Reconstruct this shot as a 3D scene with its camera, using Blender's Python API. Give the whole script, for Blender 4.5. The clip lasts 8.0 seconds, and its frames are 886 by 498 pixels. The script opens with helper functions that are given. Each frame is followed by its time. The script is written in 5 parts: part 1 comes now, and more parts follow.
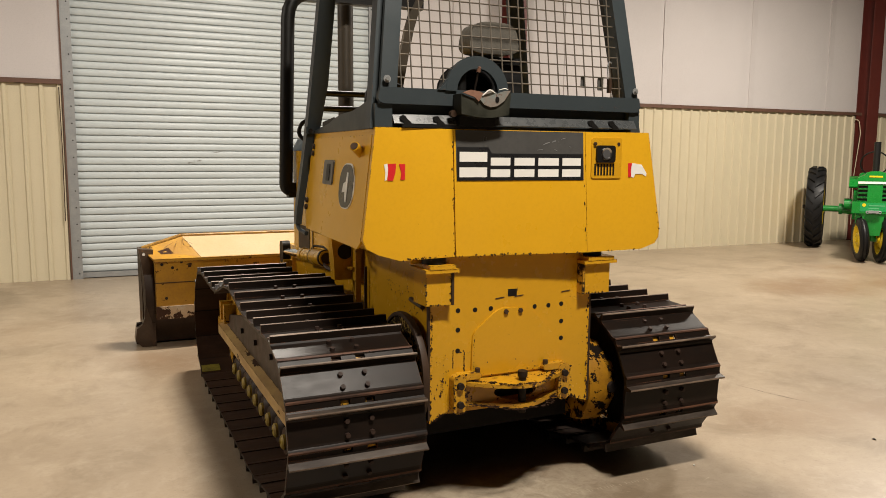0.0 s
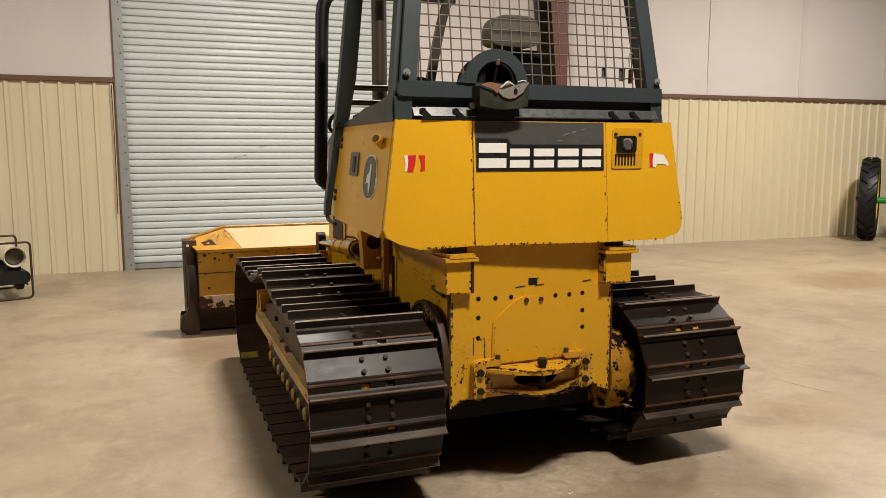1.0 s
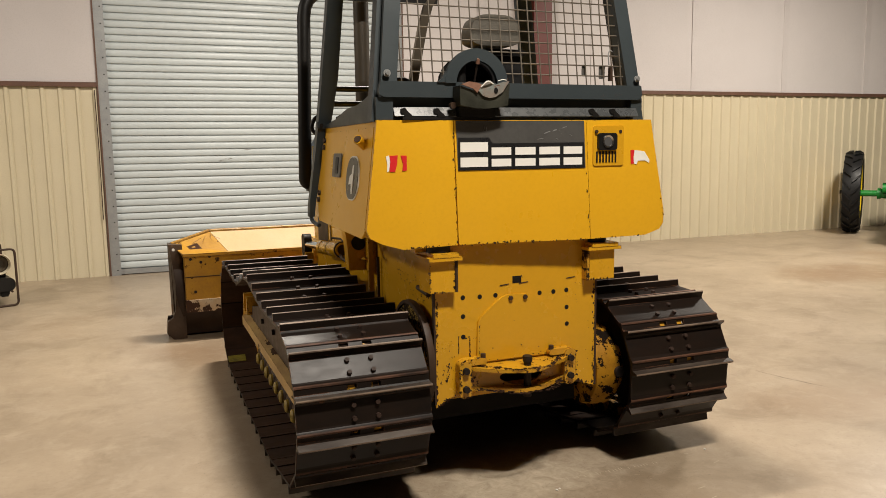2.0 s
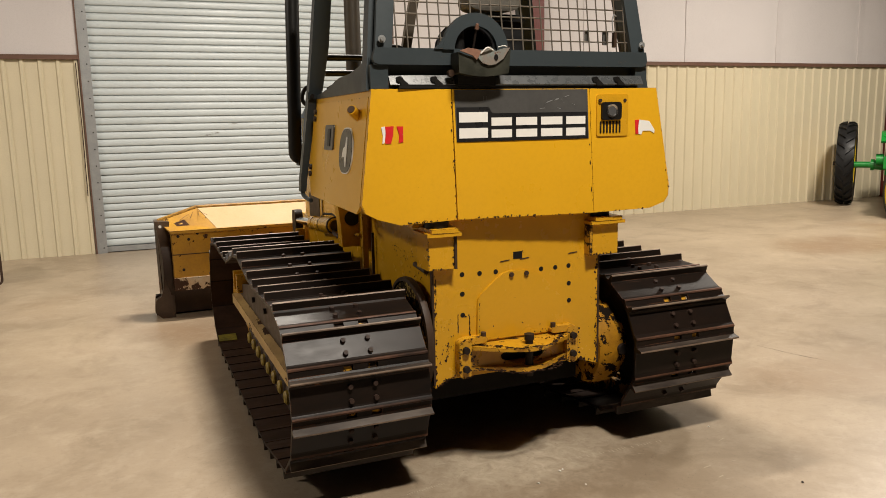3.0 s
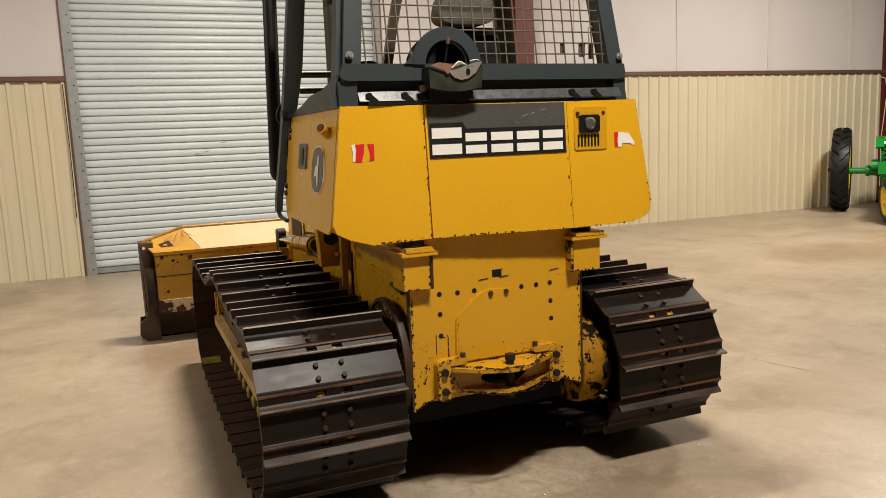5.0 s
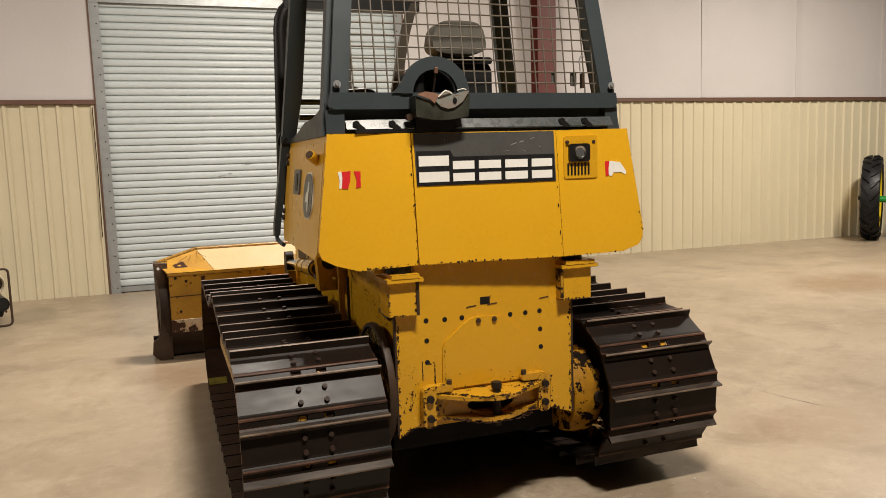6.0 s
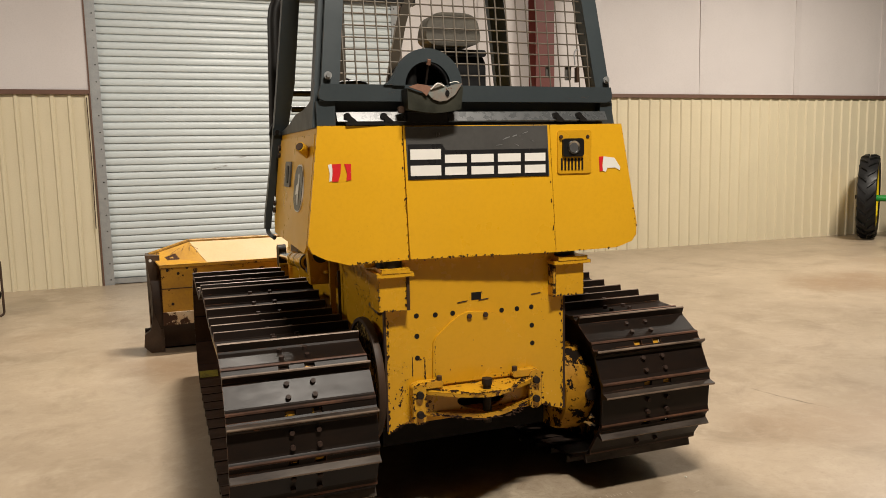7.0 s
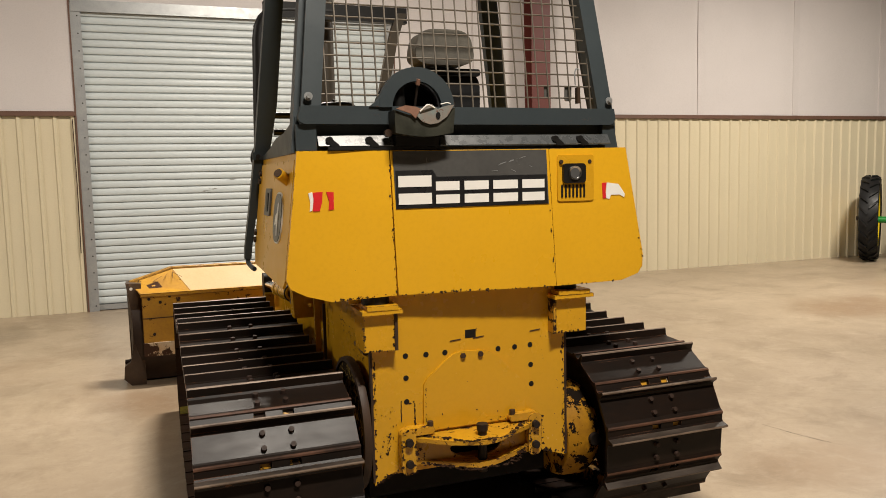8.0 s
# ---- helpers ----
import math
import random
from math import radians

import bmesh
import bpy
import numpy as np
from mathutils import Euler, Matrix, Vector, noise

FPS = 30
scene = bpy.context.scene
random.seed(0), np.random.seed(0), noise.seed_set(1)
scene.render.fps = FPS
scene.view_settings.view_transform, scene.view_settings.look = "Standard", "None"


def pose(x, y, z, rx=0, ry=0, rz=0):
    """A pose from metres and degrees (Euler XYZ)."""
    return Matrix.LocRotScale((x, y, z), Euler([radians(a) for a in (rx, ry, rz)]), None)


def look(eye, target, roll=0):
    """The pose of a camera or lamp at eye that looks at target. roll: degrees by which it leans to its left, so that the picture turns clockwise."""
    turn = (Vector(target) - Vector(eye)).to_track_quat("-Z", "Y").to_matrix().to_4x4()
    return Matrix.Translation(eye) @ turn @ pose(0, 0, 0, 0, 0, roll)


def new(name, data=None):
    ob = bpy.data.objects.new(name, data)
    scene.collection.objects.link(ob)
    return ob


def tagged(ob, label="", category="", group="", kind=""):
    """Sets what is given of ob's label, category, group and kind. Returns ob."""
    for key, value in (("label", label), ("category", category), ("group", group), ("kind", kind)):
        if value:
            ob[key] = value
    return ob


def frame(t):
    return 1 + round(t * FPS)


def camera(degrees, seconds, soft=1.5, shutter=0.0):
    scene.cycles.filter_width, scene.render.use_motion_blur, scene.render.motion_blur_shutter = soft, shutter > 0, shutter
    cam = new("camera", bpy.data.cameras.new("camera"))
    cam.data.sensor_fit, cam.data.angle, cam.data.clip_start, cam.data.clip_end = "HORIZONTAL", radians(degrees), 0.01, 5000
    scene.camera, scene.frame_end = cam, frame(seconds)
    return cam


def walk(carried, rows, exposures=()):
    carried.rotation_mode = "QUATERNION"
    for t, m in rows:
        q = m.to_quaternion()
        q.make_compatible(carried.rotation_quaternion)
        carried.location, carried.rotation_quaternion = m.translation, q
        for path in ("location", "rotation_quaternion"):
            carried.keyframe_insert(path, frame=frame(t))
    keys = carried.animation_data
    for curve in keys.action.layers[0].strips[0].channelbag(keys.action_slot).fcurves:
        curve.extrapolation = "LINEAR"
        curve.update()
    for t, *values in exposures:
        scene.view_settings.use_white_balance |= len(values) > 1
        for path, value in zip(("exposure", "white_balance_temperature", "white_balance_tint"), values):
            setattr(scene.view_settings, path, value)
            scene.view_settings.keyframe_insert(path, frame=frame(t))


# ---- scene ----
cam = camera(60.5, 8.0, soft=0.8)
PATH = [
    (0, (0.32, 0.143, 1.588), (1.108, 1.965, 1.346), 0.4),
    (0.5, (0.386, 0.076, 1.578), (1.113, 1.92, 1.314), -0.1),
    (1, (0.409, 0.023, 1.577), (1.076, 1.891, 1.319), 0.0),
    (1.5, (0.433, 0.002, 1.578), (1.099, 1.872, 1.334), -0.3),
    (1.7, (0.431, -0.003, 1.58), (1.11, 1.862, 1.336), -0.5),
    (2.8, (0.434, 0.096, 1.559), (1.14, 1.94, 1.239), -1.2),
    (3, (0.441, 0.141, 1.562), (1.155, 1.981, 1.237), -1.2),
    (3.5, (0.449, 0.238, 1.567), (1.193, 2.066, 1.244), -1.9),
    (4, (0.453, 0.282, 1.566), (1.208, 2.108, 1.257), -2.6),
    (4.5, (0.514, 0.269, 1.569), (1.253, 2.104, 1.27), -2.3),
    (4.7, (0.528, 0.237, 1.568), (1.259, 2.074, 1.267), -2.4),
    (5.8, (0.733, 0.112, 1.586), (1.385, 1.988, 1.352), -1.7),
    (6, (0.749, 0.106, 1.584), (1.388, 1.987, 1.355), -1.8),
    (6.5, (0.767, 0.093, 1.586), (1.403, 1.976, 1.363), -1.6),
    (7, (0.784, 0.13, 1.579), (1.429, 2.007, 1.336), -1.2),
    (7.5, (0.83, 0.244, 1.589), (1.481, 2.119, 1.343), -0.7),
    (8, (0.886, 0.36, 1.604), (1.543, 2.239, 1.413), -1.3),
]
walk(cam, [(t, look(eye, target, roll)) for t, eye, target, roll in PATH])

# ---- light ----
world = bpy.data.worlds.new("world")
scene.world = world
world.use_nodes = True
world.node_tree.nodes["Background"].inputs[0].default_value = (0.05, 0.045, 0.04, 1)
world.node_tree.nodes["Background"].inputs[1].default_value = 0.2
scene.view_settings.exposure = 0.0
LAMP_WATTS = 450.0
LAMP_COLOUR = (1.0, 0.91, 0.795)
# Lamps are out of view: places and powers set to fit shadows and brightness.
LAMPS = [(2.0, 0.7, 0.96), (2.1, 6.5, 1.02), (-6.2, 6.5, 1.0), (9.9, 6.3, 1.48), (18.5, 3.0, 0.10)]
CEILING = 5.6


# ---- materials ----
def material(name, colour, rough=0.5, metal=0.0, second=None, scale=4.0, amount=0.5, fine=60.0, bump=0.1, bump_scale=80.0,
             chips=None, chip_scale=9.0, chip_at=0.66, edge=0.0, edge_radius=0.006, rough_var=0.15, spread=0.0, coat=0.0, gloss=0.5, stretch=None):
    """Colour with cloudy and fine variation, optional chips of a second colour scattered and along edges."""
    m = bpy.data.materials.new(name)
    m.use_nodes = True
    nt = m.node_tree
    n, l = nt.nodes, nt.links
    bsdf = n["Principled BSDF"]
    bsdf.inputs["Metallic"].default_value = metal
    bsdf.inputs["Coat Weight"].default_value = coat
    bsdf.inputs["Specular IOR Level"].default_value = gloss
    co = n.new("ShaderNodeTexCoord")
    info = n.new("ShaderNodeObjectInfo")
    shift = n.new("ShaderNodeVectorMath")
    shift.operation = "MULTIPLY_ADD"
    l.new(info.outputs["Random"], shift.inputs[0])
    shift.inputs[1].default_value = (17.0, 31.0, 23.0)
    l.new(co.outputs["Object"], shift.inputs[2])
    vec = shift.outputs[0]
    if stretch:
        squeeze = n.new("ShaderNodeVectorMath")
        squeeze.operation = "MULTIPLY"
        squeeze.inputs[1].default_value = stretch
        l.new(vec, squeeze.inputs[0])
        vec = squeeze.outputs[0]

    def noise_tex(sc, detail=5.0, rough_=0.6):
        t = n.new("ShaderNodeTexNoise")
        t.inputs["Scale"].default_value = sc
        t.inputs["Detail"].default_value = detail
        t.inputs["Roughness"].default_value = rough_
        l.new(vec, t.inputs["Vector"])
        return t.outputs["Fac"]

    def ramp(src, a, b):
        r = n.new("ShaderNodeMapRange")
        r.inputs["From Min"].default_value, r.inputs["From Max"].default_value = a, b
        l.new(src, r.inputs["Value"])
        return r.outputs["Result"]

    def mix(fac, a, b):
        x = n.new("ShaderNodeMix")
        x.data_type = "RGBA"
        for sock, v in ((x.inputs[0], fac), (x.inputs[6], a), (x.inputs[7], b)):
            if isinstance(v, (int, float)):
                sock.default_value = v
            elif isinstance(v, tuple):
                sock.default_value = (*v, 1)
            else:
                l.new(v, sock)
        return x.outputs[2]

    def math_node(op, a, b):
        x = n.new("ShaderNodeMath")
        x.operation = op
        for sock, v in zip(x.inputs, (a, b)):
            if isinstance(v, (int, float)):
                sock.default_value = v
            else:
                l.new(v, sock)
        return x.outputs[0]

    second = second or tuple(c * 0.8 for c in colour)
    cloud = noise_tex(scale)
    grain = noise_tex(fine, 3.0)
    col = mix(math_node("MULTIPLY", ramp(cloud, 0.35, 0.7), amount), colour, second)
    col = mix(math_node("MULTIPLY", ramp(grain, 0.45, 0.75), 0.35 * amount), col, tuple(c * 0.7 for c in second))
    if spread:
        col = mix(math_node("MULTIPLY", info.outputs["Random"], spread), col, second)
    rough_out = math_node("ADD", math_node("MULTIPLY", math_node("SUBTRACT", noise_tex(scale * 2.3), 0.5), rough_var * 2), rough)
    if chips:
        spots = ramp(math_node("ADD", math_node("MULTIPLY", noise_tex(chip_scale, 8.0, 0.7), 0.8),
                               math_node("MULTIPLY", noise_tex(chip_scale * 0.25, 2.0), 0.25)), chip_at, chip_at + 0.015)
        mask = spots
        if edge:
            bev = n.new("ShaderNodeBevel")
            bev.samples = 4
            bev.inputs["Radius"].default_value = edge_radius
            geo = n.new("ShaderNodeNewGeometry")
            dot = n.new("ShaderNodeVectorMath")
            dot.operation = "DOT_PRODUCT"
            l.new(bev.outputs[0], dot.inputs[0])
            l.new(geo.outputs["Normal"], dot.inputs[1])
            rim = math_node("SUBTRACT", 1.0, dot.outputs["Value"])
            rim = math_node("MULTIPLY", rim, ramp(noise_tex(chip_scale * 1.6, 6.0, 0.65), 0.62 - 0.25 * edge, 0.66 - 0.2 * edge))
            mask = math_node("MAXIMUM", spots, ramp(rim, 0.02, 0.05))
        col = mix(mask, col, chips)
        rough_out = math_node("ADD", rough_out, math_node("MULTIPLY", mask, 0.25))
        l.new(math_node("MULTIPLY", math_node("SUBTRACT", 1.0, math_node("MULTIPLY", mask, 0.8)), gloss), bsdf.inputs["Specular IOR Level"])
    l.new(col, bsdf.inputs["Base Color"])
    l.new(rough_out, bsdf.inputs["Roughness"])
    if bump:
        b = n.new("ShaderNodeBump")
        b.inputs["Strength"].default_value = bump
        b.inputs["Distance"].default_value = 0.004
        l.new(noise_tex(bump_scale, 4.0), b.inputs["Height"])
        l.new(b.outputs[0], bsdf.inputs["Normal"])
    return m


def glow(name, colour, strength):
    m = bpy.data.materials.new(name)
    m.use_nodes = True
    b = m.node_tree.nodes["Principled BSDF"]
    b.inputs["Base Color"].default_value = (*colour, 1)
    b.inputs["Emission Color"].default_value = (*colour, 1)
    b.inputs["Emission Strength"].default_value = strength
    return m


RUST = (0.045, 0.022, 0.013)
YELLOW = material("yellow_paint", (0.60, 0.312, 0.012), 0.27, second=(0.52, 0.27, 0.012), scale=2.0, amount=0.35, bump=0.03,
                  chips=RUST, chip_scale=30, chip_at=0.68, edge=0.65, edge_radius=0.005)
YELLOW_PANEL = material("yellow_panel_paint", (0.71, 0.382, 0.014), 0.32, gloss=0.45, second=(0.57, 0.29, 0.010), scale=1.6, amount=0.3, bump=0.02,
                        chips=RUST, chip_scale=30, chip_at=0.76, edge=0.25, edge_radius=0.006)
YELLOW_WORN = material("worn_yellow_paint", (0.55, 0.285, 0.012), 0.30, second=(0.40, 0.19, 0.02), scale=5, amount=0.6, bump=0.08,
                       chips=RUST, chip_scale=34, chip_at=0.60, edge=0.6, edge_radius=0.004)
YELLOW_DUSTY = material("dusty_yellow_paint", (0.46, 0.30, 0.10), 0.6, second=(0.26, 0.15, 0.05), scale=7, amount=0.9, bump=0.08,
                        chips=RUST, chip_scale=16, chip_at=0.61, edge=0.7, stretch=(1.0, 0.35, 1.0))
CAP_YELLOW = material("dull_yellow_cap", (0.34, 0.24, 0.03), 0.5, second=(0.16, 0.10, 0.02), scale=30, amount=0.8, bump=0.08)
BUCKET = material("dull_olive_black_steel", (0.016, 0.017, 0.012), 0.42, second=(0.06, 0.06, 0.045), scale=11, amount=0.6, bump=0.06, gloss=0.4)
PLATE_BLUE = material("weathered_blue_grey_plate", (0.16, 0.19, 0.18), 0.5, second=(0.22, 0.13, 0.09), scale=22, amount=0.7, bump=0.05, chips=(0.13, 0.05, 0.03), chip_scale=30, chip_at=0.62)
DRIVE_RUINED = material("ruined_drive_paint", (0.30, 0.19, 0.03), 0.6, second=(0.13, 0.08, 0.02), scale=14, amount=0.9, bump=0.15, chips=(0.014, 0.010, 0.007), chip_scale=70, chip_at=0.50, gloss=0.2)
BLADE_PAINT = material("blade_paint", (0.46, 0.238, 0.011), 0.45, second=(0.25, 0.115, 0.02), scale=4, amount=0.7, bump=0.06,
                       chips=RUST, chip_scale=14, chip_at=0.635, edge=1.1, edge_radius=0.012)
BLADE_PALE = material("pale_chipped_paint", (0.47, 0.32, 0.15), 0.55, second=(0.44, 0.26, 0.09), scale=3, amount=0.6, bump=0.04, chips=RUST, chip_scale=9, chip_at=0.71)
GREY = material("slate_grey_paint", (0.036, 0.046, 0.051), 0.42, gloss=0.32, second=(0.029, 0.037, 0.041), scale=3, amount=0.4, bump=0.04,
                chips=(0.14, 0.07, 0.04), chip_scale=10, chip_at=0.745, edge=0.08, edge_radius=0.003)
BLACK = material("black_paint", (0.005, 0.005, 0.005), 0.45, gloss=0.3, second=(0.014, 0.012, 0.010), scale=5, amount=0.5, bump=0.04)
# Near-black colour standing for the deep shade under the machine.
UNDERSIDE_SHADE = material("underside_shade_black", (0.0035, 0.003, 0.0028), 0.6, gloss=0.12, second=(0.008, 0.006, 0.005), scale=8, amount=0.6, bump=0.1)
DECAL_BLACK = material("black_decal", (0.010, 0.010, 0.011), 0.30, second=(0.03, 0.03, 0.03), scale=7, amount=0.3, bump=0.0,
                       chips=(0.25, 0.24, 0.22), chip_scale=12, chip_at=0.74)
DECAL_WHITE = material("white_decal", (0.78, 0.77, 0.73), 0.35, scale=5, amount=0.12, bump=0.0)
DECAL_RED = material("red_sticker", (0.62, 0.018, 0.022), 0.4, scale=30, amount=0.4, bump=0.0, chips=(0.7, 0.5, 0.35), chip_scale=40, chip_at=0.70)
SHOE = material("track_steel", (0.0062, 0.0052, 0.0046), 0.385, 0.0, second=(0.0155, 0.0088, 0.0058), scale=9, amount=0.9, fine=45, bump=0.10, bump_scale=30,
                chips=(0.115, 0.055, 0.032), chip_scale=9, chip_at=0.70, edge=0.45, edge_radius=0.005, spread=0.35, gloss=0.165, rough_var=0.10, stretch=(0.4, 1.0, 1.0))
SHOE_TIP = material("worn_grouser_edge", (0.24, 0.18, 0.135), 0.5, 0.2, second=(0.045, 0.027, 0.019), scale=10, amount=0.9, bump=0.1, gloss=0.4, stretch=(0.5, 1.0, 1.0))
SHOE_RUST = material("rusty_shoe_lip", (0.13, 0.06, 0.035), 0.5, 0.0, second=(0.012, 0.007, 0.005), scale=8, amount=1.0, bump=0.1, gloss=0.2, stretch=(0.5, 1.0, 1.0))
SHOE_FLANK = material("scoured_grouser_flank", (0.085, 0.068, 0.055), 0.42, 0.1, second=(0.018, 0.012, 0.009), scale=12, amount=1.0, fine=70, bump=0.12, gloss=0.35, stretch=(0.25, 1.0, 1.0))
SHOE_INNER = material("rusty_shoe_underside", (0.052, 0.026, 0.015), 0.6, gloss=0.25, second=(0.022, 0.011, 0.007), scale=9, amount=0.9, bump=0.12, stretch=(0.5, 1.0, 1.0))
SHOE_BOLT = material("rusty_bolt_steel", (0.040, 0.024, 0.018), 0.6, gloss=0.2, second=(0.02, 0.012, 0.009), scale=30, amount=0.8, bump=0.1)
WEAR = material("bare_rusty_wear", (0.024, 0.013, 0.008), 0.75, gloss=0.1, second=(0.06, 0.03, 0.018), scale=40, amount=0.7, bump=0.1)
CHARCOAL = material("charcoal_plate", (0.078, 0.077, 0.074), 0.22, second=(0.048, 0.048, 0.047), scale=5, amount=0.5, bump=0.02, chips=(0.20, 0.19, 0.18), chip_scale=13, chip_at=0.735)
STEEL_BROWN = material("brown_steel", (0.030, 0.018, 0.012), 0.55, 0.0, gloss=0.25, second=(0.06, 0.034, 0.02), scale=6, amount=0.8, bump=0.15,
                       chips=(0.13, 0.07, 0.045), chip_scale=9, chip_at=0.66)
STEEL_DARK = material("dark_steel", (0.010, 0.008, 0.007), 0.55, 0.0, gloss=0.25, second=(0.03, 0.018, 0.012), scale=12, amount=0.7, bump=0.1)
BLADE_SCRAPED = material("scraped_paint", (0.46, 0.38, 0.27), 0.5, second=(0.40, 0.2, 0.05), scale=5, amount=0.7, bump=0.06, chips=RUST, chip_scale=6, chip_at=0.53)
END_STEEL = material("worn_end_steel", (0.075, 0.05, 0.035), 0.42, 0.3, second=(0.04, 0.026, 0.018), scale=4, amount=0.8, bump=0.1, chips=(0.16, 0.10, 0.06), chip_scale=6, chip_at=0.62)
# Chipped hub paint; deeper yellow and black partly stand for shade from the track.
HUB_PAINT = material("shaded_chipped_hub_paint", (0.38, 0.185, 0.008), 0.6, second=(0.17, 0.075, 0.008), scale=7, amount=0.8, bump=0.12, chips=(0.010, 0.007, 0.005), chip_scale=17, chip_at=0.535, gloss=0.12)
YELLOW_RUINED = material("flaking_yellow_paint", (0.55, 0.28, 0.012), 0.5, second=(0.40, 0.19, 0.02), scale=5, amount=0.6, bump=0.15, chips=(0.022, 0.013, 0.009), chip_scale=13, chip_at=0.52, edge=1.0, edge_radius=0.012)
RUSTY = material("orange_rust", (0.22, 0.11, 0.07), 0.7, second=(0.13, 0.06, 0.035), scale=20, amount=0.7, bump=0.1)
FAINT_RUST = material("faint_rust", (0.085, 0.062, 0.052), 0.6, second=(0.05, 0.04, 0.035), scale=40, amount=0.7, bump=0.05, gloss=0.3)
OLIVE_MARK = material("olive_paint_mark", (0.30, 0.26, 0.03), 0.6, second=(0.10, 0.08, 0.02), scale=25, amount=0.9, bump=0.05)
CHROME = material("chrome_rod", (0.55, 0.55, 0.55), 0.18, 1.0, scale=8, amount=0.2, bump=0.0)
PALE_SCRATCH = material("pale_scratched_concrete", (0.5, 0.43, 0.33), 0.7, scale=30, amount=0.4, bump=0.0)
# Dark tone for surfaces out of view, chosen to cut bounced light.
UNSEEN_DARK = material("dark_unseen_surface", (0.17, 0.155, 0.135), 0.6, second=(0.12, 0.105, 0.09), scale=1.5, amount=0.6, bump=0.03)
LATCH = material("dull_grey_latch_steel", (0.13, 0.125, 0.115), 0.45, 0.3, second=(0.09, 0.085, 0.08), scale=14, amount=0.6, bump=0.04)
YELLOW_SMOOTH = material("smooth_yellow_paint", (0.58, 0.302, 0.012), 0.25, second=(0.52, 0.27, 0.012), scale=2.0, amount=0.35, bump=0.03, chips=RUST, chip_scale=20, chip_at=0.70)
GALV = material("galvanised_steel", (0.36, 0.37, 0.37), 0.42, 0.55, second=(0.25, 0.26, 0.27), scale=9, amount=0.5, bump=0.05)
STRIP = material("glossy_grey_strip", (0.055, 0.060, 0.062), 0.28, second=(0.035, 0.038, 0.04), scale=12, amount=0.6, bump=0.03, gloss=0.8, chips=(0.3, 0.29, 0.27), chip_scale=14, chip_at=0.68)
WIRE = material("screen_wire", (0.115, 0.10, 0.08), 0.5, 0.3, second=(0.10, 0.075, 0.05), scale=8, amount=0.6, bump=0.0)
STACK = material("rusty_exhaust_steel", (0.036, 0.027, 0.016), 0.55, 0.1, second=(0.065, 0.047, 0.026), scale=4, amount=0.8, bump=0.08)
SEAT = material("grey_seat_cloth", (0.112, 0.102, 0.082), 0.85, second=(0.065, 0.06, 0.055), scale=14, amount=0.5, bump=0.3, bump_scale=400)
VINYL = material("black_vinyl", (0.007, 0.007, 0.0075), 0.6, gloss=0.3, scale=10, amount=0.3, bump=0.1)
RUBBER = material("tyre_rubber", (0.006, 0.006, 0.0065), 0.45, gloss=0.22, second=(0.015, 0.014, 0.013), scale=6, amount=0.6, bump=0.12)
GREEN = material("green_paint", (0.008, 0.21, 0.028), 0.28, second=(0.006, 0.15, 0.02), scale=4, amount=0.3, bump=0.0)
PLATE_GREEN = material("green_plate", (0.012, 0.27, 0.07), 0.3, scale=6, amount=0.3, bump=0.0)
PLATE_BAR = material("pale_plate_bars", (0.10, 0.36, 0.16), 0.4, scale=6, amount=0.3, bump=0.0)
RIM_YELLOW = material("yellow_rim_paint", (0.72, 0.52, 0.012), 0.32, scale=4, amount=0.2, bump=0.0)
CREAM = material("cream_metal_panel", (0.56, 0.494, 0.348), 0.40, second=(0.51, 0.448, 0.315), scale=1.2, amount=0.5, bump=0.02)
INSULATION = material("white_insulation_facing", (0.53, 0.495, 0.485), 0.6, second=(0.46, 0.425, 0.415), scale=0.7, amount=0.5, bump=0.25, bump_scale=5)
SEAM_TAPE = material("pale_seam_tape", (0.52, 0.485, 0.475), 0.5, second=(0.45, 0.415, 0.405), scale=2, amount=0.6, bump=0.05)
DOOR_WHITE = material("white_door_slat", (0.475, 0.52, 0.53), 0.42, second=(0.40, 0.435, 0.44), scale=3.5, amount=0.6, bump=0.02, chips=(0.22, 0.215, 0.205), chip_scale=7, chip_at=0.70, stretch=(0.25, 1.0, 1.0))
RED_IRON = material("red_oxide_steel", (0.105, 0.018, 0.012), 0.5, second=(0.078, 0.016, 0.012), scale=3, amount=0.6, bump=0.05)
BROWN_TRIM = material("brown_trim", (0.12, 0.06, 0.04), 0.5, second=(0.08, 0.045, 0.03), scale=3, amount=0.5, bump=0.03)
WHITE_LAMP = material("white_lamp_body", (0.7, 0.7, 0.68), 0.4, scale=3, amount=0.2, bump=0.0)
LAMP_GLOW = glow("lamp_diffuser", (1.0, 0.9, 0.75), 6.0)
HEATER_CREAM = material("cream_heater_enamel", (0.62, 0.56, 0.42), 0.4, second=(0.5, 0.44, 0.33), scale=6, amount=0.5, bump=0.02)
LENS = material("lamp_lens", (0.10, 0.10, 0.10), 0.08, 0.2, scale=5, amount=0.3, bump=0.0)


